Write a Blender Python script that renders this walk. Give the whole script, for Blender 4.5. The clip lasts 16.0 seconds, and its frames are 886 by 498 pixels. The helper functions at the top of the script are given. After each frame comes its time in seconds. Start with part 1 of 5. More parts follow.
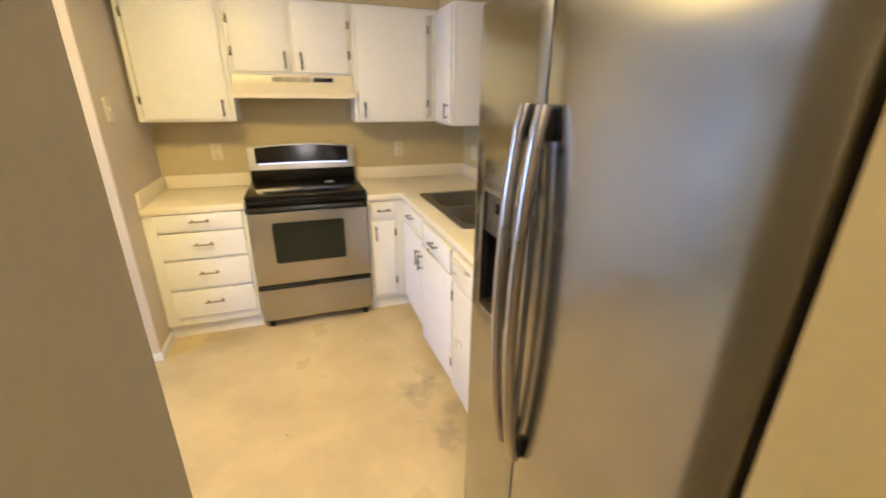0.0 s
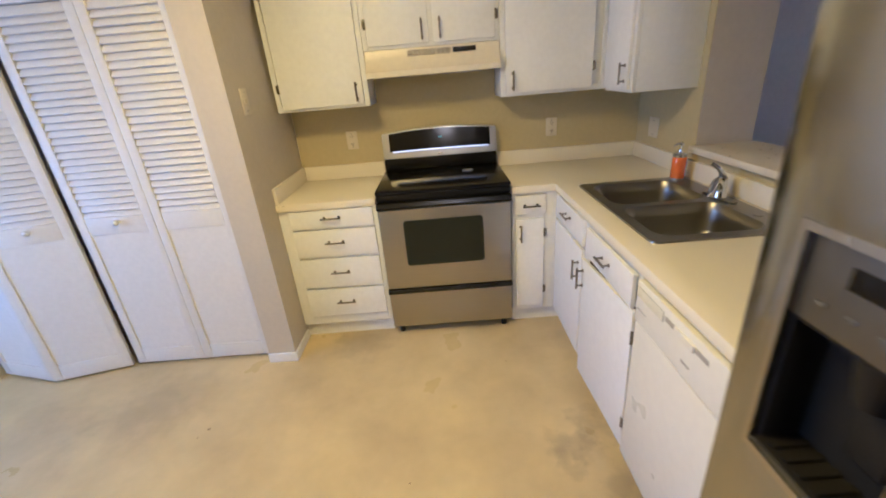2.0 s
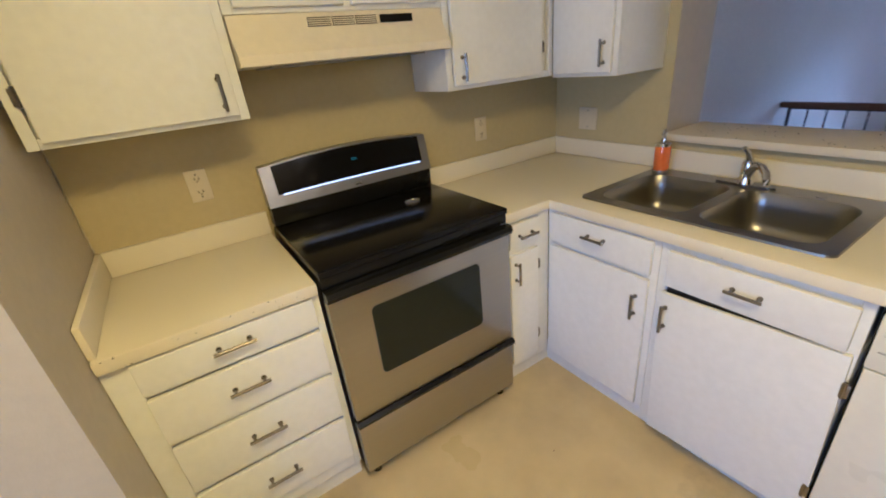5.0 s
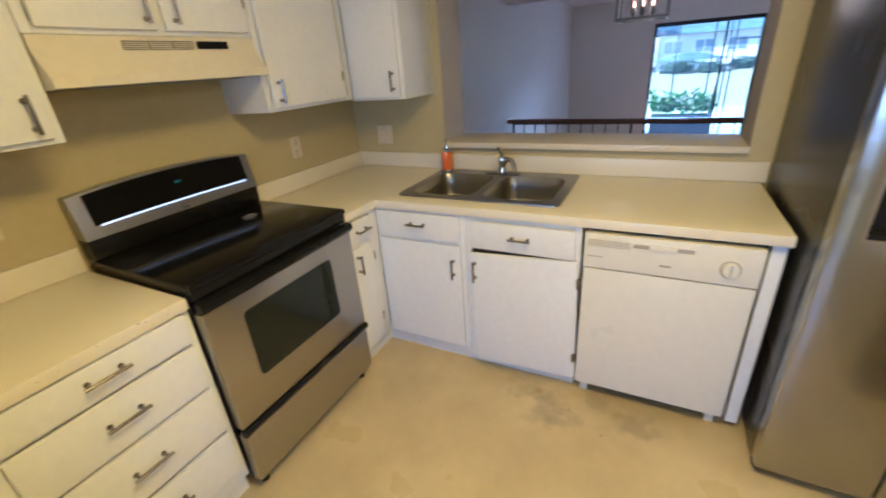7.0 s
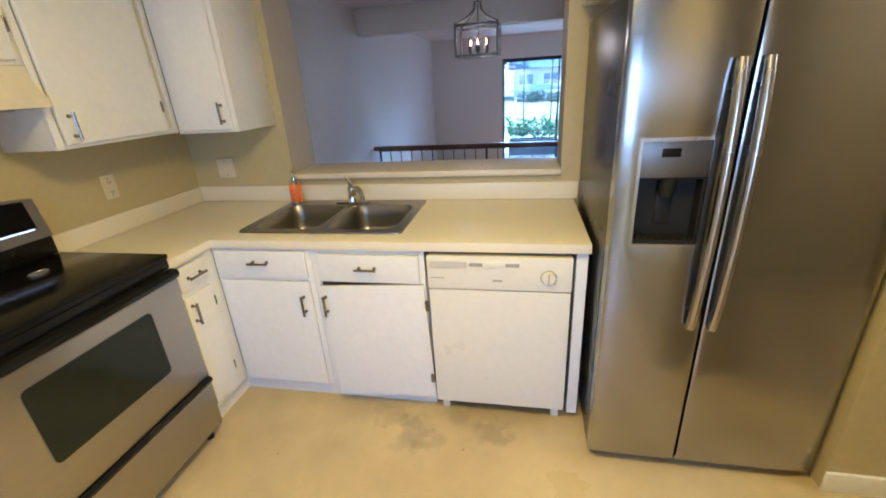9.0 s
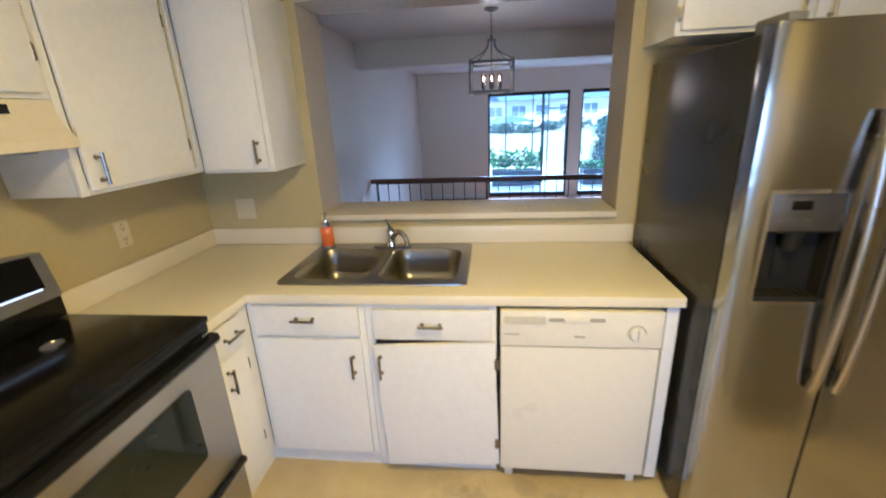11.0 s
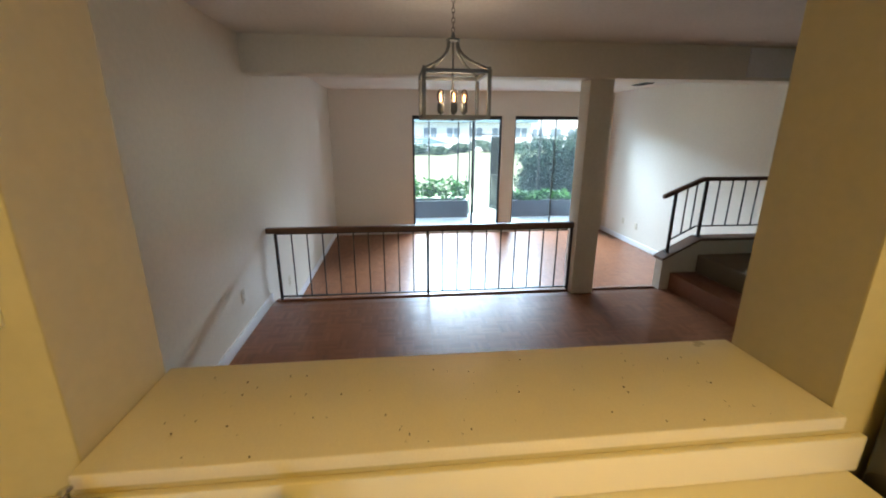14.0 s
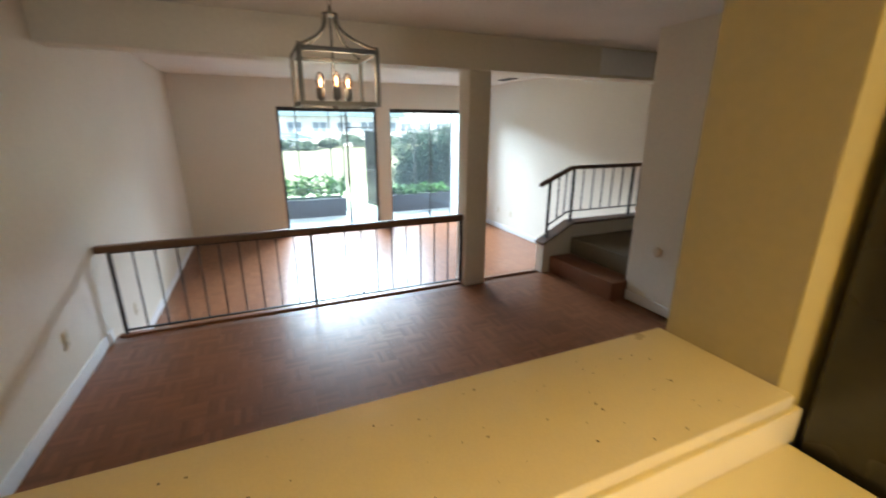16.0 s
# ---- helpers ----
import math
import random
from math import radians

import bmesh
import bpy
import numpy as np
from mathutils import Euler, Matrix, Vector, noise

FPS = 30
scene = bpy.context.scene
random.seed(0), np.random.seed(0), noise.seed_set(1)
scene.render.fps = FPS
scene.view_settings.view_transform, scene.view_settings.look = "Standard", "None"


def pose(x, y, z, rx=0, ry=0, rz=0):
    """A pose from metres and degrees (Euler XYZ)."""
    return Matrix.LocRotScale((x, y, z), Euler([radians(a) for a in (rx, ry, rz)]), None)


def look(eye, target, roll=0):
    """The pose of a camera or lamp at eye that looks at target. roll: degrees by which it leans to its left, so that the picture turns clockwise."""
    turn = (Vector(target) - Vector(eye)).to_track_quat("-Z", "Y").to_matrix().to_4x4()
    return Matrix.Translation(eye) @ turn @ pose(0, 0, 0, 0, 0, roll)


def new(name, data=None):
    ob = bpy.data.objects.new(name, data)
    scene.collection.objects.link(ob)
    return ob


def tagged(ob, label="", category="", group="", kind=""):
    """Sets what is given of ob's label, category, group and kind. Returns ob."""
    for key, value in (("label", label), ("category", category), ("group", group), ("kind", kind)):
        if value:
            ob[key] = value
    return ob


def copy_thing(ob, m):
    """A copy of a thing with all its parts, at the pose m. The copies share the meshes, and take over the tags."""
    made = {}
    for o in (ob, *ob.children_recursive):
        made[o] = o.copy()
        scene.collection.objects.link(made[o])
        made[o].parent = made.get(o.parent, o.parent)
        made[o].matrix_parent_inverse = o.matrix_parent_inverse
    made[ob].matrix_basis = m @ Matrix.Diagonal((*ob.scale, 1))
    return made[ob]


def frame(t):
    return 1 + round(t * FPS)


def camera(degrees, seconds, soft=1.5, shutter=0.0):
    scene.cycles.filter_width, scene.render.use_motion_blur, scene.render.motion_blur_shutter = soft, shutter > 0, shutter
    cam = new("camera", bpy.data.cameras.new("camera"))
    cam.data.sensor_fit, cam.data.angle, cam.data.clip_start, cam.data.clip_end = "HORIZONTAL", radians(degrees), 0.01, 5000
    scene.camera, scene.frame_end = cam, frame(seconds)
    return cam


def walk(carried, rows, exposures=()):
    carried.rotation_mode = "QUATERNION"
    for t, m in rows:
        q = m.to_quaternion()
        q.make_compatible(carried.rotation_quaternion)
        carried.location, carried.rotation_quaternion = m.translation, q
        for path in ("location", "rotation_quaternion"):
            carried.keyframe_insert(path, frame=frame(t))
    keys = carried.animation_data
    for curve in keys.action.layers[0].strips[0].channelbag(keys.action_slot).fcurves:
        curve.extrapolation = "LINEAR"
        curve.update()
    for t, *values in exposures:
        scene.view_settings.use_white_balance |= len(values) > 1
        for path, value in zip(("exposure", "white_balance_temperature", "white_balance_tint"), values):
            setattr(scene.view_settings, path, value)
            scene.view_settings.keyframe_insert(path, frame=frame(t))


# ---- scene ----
cam = camera(94.3, 16.0, soft=1.9, shutter=0.5)
PATH = [
    (0, (0.624, 0.216, 1.568), (1.237, 1.984, 0.862), 0.6),
    (0.5, (0.677, 0.317, 1.548), (0.987, 2.162, 0.841), -1.5),
    (1, (0.727, 0.392, 1.556), (0.777, 2.262, 0.846), -3.0),
    (1.5, (0.755, 0.537, 1.55), (0.649, 2.391, 0.809), -4.2),
    (2, (0.661, 0.759, 1.531), (0.628, 2.598, 0.745), -4.9),
    (2.5, (0.613, 0.996, 1.498), (0.621, 2.813, 0.663), -4.3),
    (3, (0.577, 1.261, 1.497), (0.64, 3.064, 0.634), -2.7),
    (3.5, (0.431, 1.431, 1.498), (0.702, 3.217, 0.641), -3.3),
    (5.8, (-0.217, 1.931, 1.5), (1.029, 3.255, 0.666), -5.2),
    (6, (-0.279, 1.916, 1.502), (1.037, 3.171, 0.669), -4.7),
    (6.5, (-0.347, 1.855, 1.514), (1.132, 2.924, 0.695), -4.7),
    (7, (-0.36, 1.759, 1.519), (1.249, 2.618, 0.701), -4.4),
    (7.5, (-0.307, 1.651, 1.521), (1.402, 2.302, 0.712), -4.2),
    (8, (-0.295, 1.556, 1.526), (1.475, 2.031, 0.725), -3.9),
    (10.5, (-0.252, 1.731, 1.539), (1.598, 2.034, 0.843), -2.8),
    (11, (-0.166, 2.007, 1.588), (1.719, 2.236, 0.958), -2.5),
    (11.5, (0.008, 2.175, 1.6), (1.928, 2.299, 1.054), -2.4),
    (12, (0.284, 2.287, 1.641), (2.223, 2.314, 1.152), -1.3),
    (12.5, (0.568, 2.395, 1.657), (2.505, 2.283, 1.17), -0.3),
    (13, (0.842, 2.436, 1.676), (2.77, 2.253, 1.175), -0.5),
    (13.5, (1.104, 2.363, 1.673), (3.023, 2.182, 1.141), -0.1),
    (14, (1.29, 2.327, 1.676), (3.2, 2.123, 1.12), 0.2),
    (14.5, (1.451, 2.363, 1.674), (3.355, 2.104, 1.117), 0.3),
    (15, (1.55, 2.393, 1.664), (3.44, 2.045, 1.112), 0.5),
    (15.5, (1.571, 2.405, 1.664), (3.431, 1.919, 1.111), 0.4),
    (16, (1.551, 2.398, 1.648), (3.305, 1.629, 1.071), 0.3),
]
EXPOSURES = [(0, 2.36, 4450, 22), (0.7, 2.16, 4220, 22), (2, 1.93, 4180, 23), (4, 1.88, 4130, 22), (6.5, 1.77, 4330, 18), (8, 2.1, 4350, 16),
             (11, 2.15, 4400, 15), (12.3, 1.95, 4520, 14), (13.2, 2.08, 5300, 11), (14.0, 2.12, 6100, 8), (14.5, 2.3, 6150, 8), (16, 2.36, 6450, 9)]
walk(cam, [(t, look(eye, target, roll)) for t, eye, target, roll in PATH], EXPOSURES)

# ---------------------------------------------------------------- world and light
world = bpy.data.worlds.new("world")
scene.world = world
world.use_nodes = True
wn = world.node_tree.nodes
sky = wn.new("ShaderNodeTexSky")
sky.sky_type, sky.sun_disc = "NISHITA", False
sky.sun_elevation, sky.sun_rotation = radians(49), radians(-40)
wn["Background"].inputs["Strength"].default_value = 0.15
world.node_tree.links.new(sky.outputs["Color"], wn["Background"].inputs["Color"])


def lamp(name, kind, m, energy, color, **more):
    data = bpy.data.lights.new(name, kind)
    data.energy, data.color = energy, color
    for key, value in more.items():
        if key == "size":
            data.size = value
        elif key == "size_y":
            data.shape, data.size_y = "RECTANGLE", value
        elif key == "disk":
            data.shape, data.size = "DISK", value
        elif key == "angle":
            data.angle = value
        elif key == "radius":
            data.shadow_soft_size = value
    ob = new(name, data)
    ob.matrix_world = m
    return ob


lamp("sun", "SUN", look((0, 0, 0), (0.42, -0.50, -0.757)), 4.6, (1.0, 0.96, 0.90), angle=radians(0.6))
# lamps added for sky light: beyond both patio doors, in the breakfast corner's window
lamp("sky_fill_patio", "AREA", look((15.5, 0.1, 4.2), (7.5, 0.7, 0.7)), 1500, (0.68, 0.84, 1.0), size=5.0, size_y=2.8)
lamp("daylight_breakfast", "AREA", look((-2.93, 1.45, 1.35), (1.0, 1.6, 0.8)), 5.7, (0.62, 0.79, 1.0), size=1.1, size_y=1.1)
# ceiling lamp of the kitchen
lamp("kitchen_bulb", "AREA", pose(0.10, 1.72, 2.395), 12.3, (1.0, 0.59, 0.10), disk=0.6)
lamp("chandelier_bulbs", "POINT", pose(3.945, 1.988, 1.87), 1.2, (1.0, 0.74, 0.48), radius=0.12)
# unseen fill light added in the hallway to lift the entry walls
lamp("hall_fill", "POINT", pose(0.75, -1.0, 2.2), 8.5, (1.0, 0.74, 0.46), radius=0.15)


# ---------------------------------------------------------------- materials
def mat(name, color, rough=0.5, metal=0.0, vary=0.06, scale=6.0, bump=0.0, bump_scale=60.0, island=0.0, stretch=None,
        coat=0.0, second=None, second_scale=1.2, spec=0.5, rough_vary=0.08):
    """A surface with colour grain at two scales, fine relief and uneven gloss."""
    m = bpy.data.materials.new(name)
    m.use_nodes = True
    n, link = m.node_tree.nodes, m.node_tree.links.new
    b = n["Principled BSDF"]
    tc = n.new("ShaderNodeTexCoord")
    mp = n.new("ShaderNodeMapping")
    link(tc.outputs["Object"], mp.inputs["Vector"])
    if stretch:
        mp.inputs["Scale"].default_value = stretch
    fine, broad = n.new("ShaderNodeTexNoise"), n.new("ShaderNodeTexNoise")
    fine.inputs["Scale"].default_value, fine.inputs["Detail"].default_value = scale * 6, 5
    broad.inputs["Scale"].default_value, broad.inputs["Detail"].default_value = second_scale, 4
    for t in (fine, broad):
        link(mp.outputs["Vector"], t.inputs["Vector"])
    ramp = n.new("ShaderNodeMix")
    ramp.data_type = "RGBA"
    other = second or tuple(c * (1 - 1.6 * vary) for c in color)
    ramp.inputs[6].default_value, ramp.inputs[7].default_value = (*color, 1), (*other, 1)
    mr = n.new("ShaderNodeMapRange")
    mr.inputs[1].default_value, mr.inputs[2].default_value = 0.35, 0.7
    link(broad.outputs["Fac"], mr.inputs[0])
    link(mr.outputs[0], ramp.inputs[0])
    hsv = n.new("ShaderNodeHueSaturation")
    mv = n.new("ShaderNodeMapRange")
    mv.inputs[1].default_value, mv.inputs[2].default_value = 0.3, 0.7
    mv.inputs[3].default_value, mv.inputs[4].default_value = 1 - vary, 1 + vary
    link(fine.outputs["Fac"], mv.inputs[0])
    link(mv.outputs[0], hsv.inputs["Value"])
    link(ramp.outputs[2], hsv.inputs["Color"])
    out = hsv.outputs["Color"]
    if island:
        geo = n.new("ShaderNodeNewGeometry") if island < 0 else n.new("ShaderNodeObjectInfo")
        mi = n.new("ShaderNodeMapRange")
        mi.inputs[3].default_value, mi.inputs[4].default_value = 1 - abs(island), 1 + abs(island)
        link(geo.outputs["Random Per Island" if island < 0 else "Random"], mi.inputs[0])
        h2 = n.new("ShaderNodeHueSaturation")
        link(mi.outputs[0], h2.inputs["Value"])
        link(out, h2.inputs["Color"])
        out = h2.outputs["Color"]
    link(out, b.inputs["Base Color"])
    rv = n.new("ShaderNodeMapRange")
    rv.inputs[1].default_value, rv.inputs[2].default_value = 0.3, 0.7
    rv.inputs[3].default_value, rv.inputs[4].default_value = max(0.02, rough - rough_vary), min(1, rough + rough_vary)
    link(broad.outputs["Fac"], rv.inputs[0])
    link(rv.outputs[0], b.inputs["Roughness"])
    b.inputs["Metallic"].default_value = metal
    b.inputs["Coat Weight"].default_value = coat
    b.inputs["Specular IOR Level"].default_value = spec
    if bump:
        bn, bp = n.new("ShaderNodeTexNoise"), n.new("ShaderNodeBump")
        bn.inputs["Scale"].default_value, bn.inputs["Detail"].default_value = bump_scale, 3
        link(mp.outputs["Vector"], bn.inputs["Vector"])
        link(bn.outputs["Fac"], bp.inputs["Height"])
        bp.inputs["Strength"].default_value, bp.inputs["Distance"].default_value = bump, 0.004
        link(bp.outputs["Normal"], b.inputs["Normal"])
    return m


def glow(name, color, strength):
    m = bpy.data.materials.new(name)
    m.use_nodes = True
    b = m.node_tree.nodes["Principled BSDF"]
    b.inputs["Base Color"].default_value = (*color, 1)
    b.inputs["Emission Color"].default_value = (*color, 1)
    b.inputs["Emission Strength"].default_value = strength
    return m


def glass(name, color=(1, 1, 1), rough=0.0, haze=0.0):
    """A thin pane: clear, with a mirror gloss that grows at a slant, and a pale blue veil mixed in for glare over the
    view.
    """
    m = bpy.data.materials.new(name)
    m.use_nodes = True
    n, link = m.node_tree.nodes, m.node_tree.links.new
    n.remove(n["Principled BSDF"])
    mix, clear, shine, fr = (n.new("ShaderNodeMixShader"), n.new("ShaderNodeBsdfTransparent"), n.new("ShaderNodeBsdfGlossy"), n.new("ShaderNodeFresnel"))
    clear.inputs["Color"].default_value = (*color, 1)
    shine.inputs["Roughness"].default_value = rough
    fr.inputs["IOR"].default_value = 1.45
    link(fr.outputs[0], mix.inputs[0])
    link(clear.outputs[0], mix.inputs[1])
    link(shine.outputs[0], mix.inputs[2])
    out = mix.outputs[0]
    if haze:
        film, over, noise, rng_ = n.new("ShaderNodeBsdfTranslucent"), n.new("ShaderNodeMixShader"), n.new("ShaderNodeTexNoise"), n.new("ShaderNodeMapRange")
        film.inputs["Color"].default_value = (0.66, 0.80, 0.98, 1)
        noise.inputs["Scale"].default_value, noise.inputs["Detail"].default_value = 2.5, 5
        rng_.inputs[1].default_value, rng_.inputs[2].default_value = 0.3, 0.7
        rng_.inputs[3].default_value, rng_.inputs[4].default_value = haze * 0.75, haze * 1.25
        link(noise.outputs["Fac"], rng_.inputs[0])
        link(rng_.outputs[0], over.inputs[0])
        link(out, over.inputs[1])
        link(film.outputs[0], over.inputs[2])
        out = over.outputs[0]
    link(out, n["Material Output"].inputs["Surface"])
    return m


WALL = mat("beige_wall_paint", (0.50, 0.435, 0.235), 0.6, vary=0.03, bump=0.12, bump_scale=140, second_scale=0.8)
WALL_GREY = mat("greige_wall_paint", (0.74, 0.70, 0.61), 0.45, vary=0.03, bump=0.10, bump_scale=140, second_scale=0.8)
CEIL = mat("ceiling_paint", (0.80, 0.78, 0.74), 0.75, vary=0.04, bump=0.5, bump_scale=90)
# south pier: beige wall paint darkened for the shade on its reveal
WALL_PIER_SHADED = mat("pier_paint_shaded", (0.44, 0.395, 0.275), 0.6, vary=0.03, bump=0.12, bump_scale=140, second_scale=0.8)
# stub and north pier: beige paint greyed for the cool daylight falling there
WALL_DAYLIT = mat("beige_paint_daylit", (0.54, 0.49, 0.40), 0.6, vary=0.03, bump=0.12, bump_scale=140, second_scale=0.8)
WHITE = mat("white_cabinet_paint", (0.81, 0.82, 0.84), 0.38, vary=0.025, bump=0.10, bump_scale=55, second_scale=2.0)
WHITE_TRIM = mat("white_trim_paint", (0.80, 0.81, 0.83), 0.45, vary=0.03, bump=0.08, bump_scale=70)
LOUVER = mat("white_louver_paint", (0.74, 0.72, 0.69), 0.5, vary=0.03, bump=0.06, bump_scale=70)
INSIDE = mat("cabinet_shadow_board", (0.06, 0.05, 0.04), 0.8)
LAMINATE = mat("cream_laminate", (0.77, 0.72, 0.585), 0.30, vary=0.02, scale=60, second=(0.769, 0.719, 0.584), second_scale=1.6, bump=0.02, bump_scale=400, rough_vary=0.012)
SILLTOP = mat("sill_laminate", (0.71, 0.66, 0.54), 0.34, vary=0.03, scale=30, second=(0.68, 0.62, 0.49), second_scale=3.0, bump=0.04, bump_scale=200)
STEEL = mat("brushed_stainless", (0.42, 0.40, 0.35), 0.31, 1.0, vary=0.015, scale=10, stretch=(1, 1, 150), bump=0.004, bump_scale=30, second_scale=0.5, rough_vary=0.03)
STEEL_H = mat("brushed_stainless_fridge", (0.385, 0.385, 0.38), 0.19, 1.0, vary=0.004, scale=2, stretch=(0.35, 0.35, 3.0), second_scale=0.4, rough_vary=0.02, bump=0.9, bump_scale=1.6)
SINKSTEEL = mat("brushed_stainless", (0.30, 0.29, 0.27), 0.32, 1.0, vary=0.02, scale=10, stretch=(1, 1, 150), bump=0.015, bump_scale=30, second_scale=0.5, rough_vary=0.03)
CHROME = mat("chrome", (0.72, 0.72, 0.72), 0.10, 1.0, vary=0.02)
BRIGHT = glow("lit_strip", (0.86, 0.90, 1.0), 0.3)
BARMETAL = mat("satin_handle_metal", (0.46, 0.44, 0.41), 0.26, 1.0, vary=0.02)
NICKEL = mat("brushed_nickel", (0.26, 0.24, 0.215), 0.30, 1.0, vary=0.05, scale=30)
SILVER = mat("silver_panel", (0.36, 0.355, 0.34), 0.35, 0.85, vary=0.03)
BLACK = mat("black_enamel", (0.009, 0.009, 0.009), 0.25, vary=0.1, spec=0.25)
BLACK_GLASS = mat("black_ceramic_glass", (0.008, 0.008, 0.009), 0.14, vary=0.1, rough_vary=0.04, spec=0.16)
OVEN_GLASS = mat("oven_door_glass", (0.014, 0.018, 0.013), 0.08, vary=0.05, rough_vary=0.02, spec=0.32)
DARKSTEEL = mat("dark_steel_panel", (0.17, 0.165, 0.155), 0.35, 0.9, vary=0.03)
RUBBER = mat("dark_plastic", (0.014, 0.013, 0.011), 0.5, spec=0.2)
FRIDGE_SIDE = mat("dark_grey_textured_side", (0.022, 0.022, 0.023), 0.28, vary=0.08, bump=0.10, bump_scale=260, rough_vary=0.04)
GLOSSPAINT = mat("glossy_header_paint", (0.56, 0.53, 0.48), 0.16, vary=0.05, second_scale=5, rough_vary=0.12, bump=0.10, bump_scale=14)
GREYPL = mat("grey_plastic", (0.12, 0.12, 0.12), 0.4)
BISQUE = mat("almond_enamel", (0.74, 0.68, 0.52), 0.34, vary=0.03, bump=0.03)
DW = mat("white_dishwasher_enamel", (0.78, 0.765, 0.69), 0.33, vary=0.02, bump=0.02)
DWGREY = mat("grey_vent_plastic", (0.40, 0.375, 0.33), 0.5)
PLATE = mat("ivory_plate_plastic", (0.64, 0.585, 0.45), 0.35, vary=0.02)
SLOT = mat("slot_dark", (0.03, 0.03, 0.03), 0.6)
ORANGE = mat("orange_soap", (0.80, 0.19, 0.025), 0.15, vary=0.05, coat=0.6)
RAILWOOD = mat("dark_handrail_wood", (0.10, 0.055, 0.035), 0.42, vary=0.18, scale=8, stretch=(6, 1, 6), second=(0.16, 0.09, 0.055), second_scale=3)
IRON = mat("black_painted_iron", (0.018, 0.018, 0.02), 0.45, vary=0.1)
CARPET = mat("olive_brown_carpet", (0.20, 0.175, 0.125), 0.95, vary=0.25, scale=60, bump=0.8, bump_scale=420, spec=0.1)
STEPWOOD = mat("stair_wood", (0.21, 0.088, 0.042), 0.40, vary=0.16, scale=6, stretch=(1, 8, 8), second=(0.22, 0.09, 0.04), second_scale=2)
PEWTER = mat("aged_pewter_metal", (0.20, 0.195, 0.175), 0.42, 0.6, vary=0.12, scale=20)
BRONZE = mat("dark_bronze_aluminium", (0.035, 0.032, 0.03), 0.4, 0.4, vary=0.08)
# the panes carry a faint veil that imitates glare over the outside view
PANE = glass("window_pane", (0.90, 0.95, 0.97), haze=0.005)
BULBGLASS = glass("bulb_glass", (1.0, 0.93, 0.82))
FILAMENT = glow("filament", (1.0, 0.42, 0.16), 8)
DISPLAY = glow("oven_display", (0.03, 0.22, 0.25), 0.06)
DRAIN = mat("drain_black", (0.012, 0.011, 0.010), 0.5)


def vinyl():
    """Worn beige sheet floor: mottled, with scuffed dark stains by the dishwasher."""
    m = mat("beige_sheet_vinyl", (0.60, 0.49, 0.242), 0.38, vary=0.025, scale=3, second=(0.47, 0.38, 0.195), second_scale=2.6, bump=0.03, bump_scale=30, rough_vary=0.12)
    n, link = m.node_tree.nodes, m.node_tree.links.new
    b = n["Principled BSDF"]
    base = b.inputs["Base Color"].links[0].from_socket
    tc = n.new("ShaderNodeTexCoord")
    warp = n.new("ShaderNodeTexNoise")
    warp.inputs["Scale"].default_value, warp.inputs["Detail"].default_value = 9, 4
    link(tc.outputs["Object"], warp.inputs["Vector"])
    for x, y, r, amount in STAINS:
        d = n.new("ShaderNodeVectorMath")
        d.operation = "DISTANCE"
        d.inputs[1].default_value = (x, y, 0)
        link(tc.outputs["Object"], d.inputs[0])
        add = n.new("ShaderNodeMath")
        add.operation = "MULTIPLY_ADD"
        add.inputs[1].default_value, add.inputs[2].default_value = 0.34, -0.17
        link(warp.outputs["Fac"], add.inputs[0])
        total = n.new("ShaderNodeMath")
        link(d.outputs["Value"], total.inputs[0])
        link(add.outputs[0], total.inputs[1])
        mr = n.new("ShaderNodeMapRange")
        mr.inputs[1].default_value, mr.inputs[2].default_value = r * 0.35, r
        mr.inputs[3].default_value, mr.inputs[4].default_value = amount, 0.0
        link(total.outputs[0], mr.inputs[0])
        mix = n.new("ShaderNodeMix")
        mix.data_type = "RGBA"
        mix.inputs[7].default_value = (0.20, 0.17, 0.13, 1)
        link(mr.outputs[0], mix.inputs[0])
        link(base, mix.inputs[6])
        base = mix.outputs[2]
    link(base, b.inputs["Base Color"])
    return m


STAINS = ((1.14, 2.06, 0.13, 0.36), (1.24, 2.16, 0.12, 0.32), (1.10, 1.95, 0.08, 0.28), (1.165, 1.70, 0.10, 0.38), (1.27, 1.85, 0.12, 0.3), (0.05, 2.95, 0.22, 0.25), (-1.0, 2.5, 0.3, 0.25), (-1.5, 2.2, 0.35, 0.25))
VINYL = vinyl()


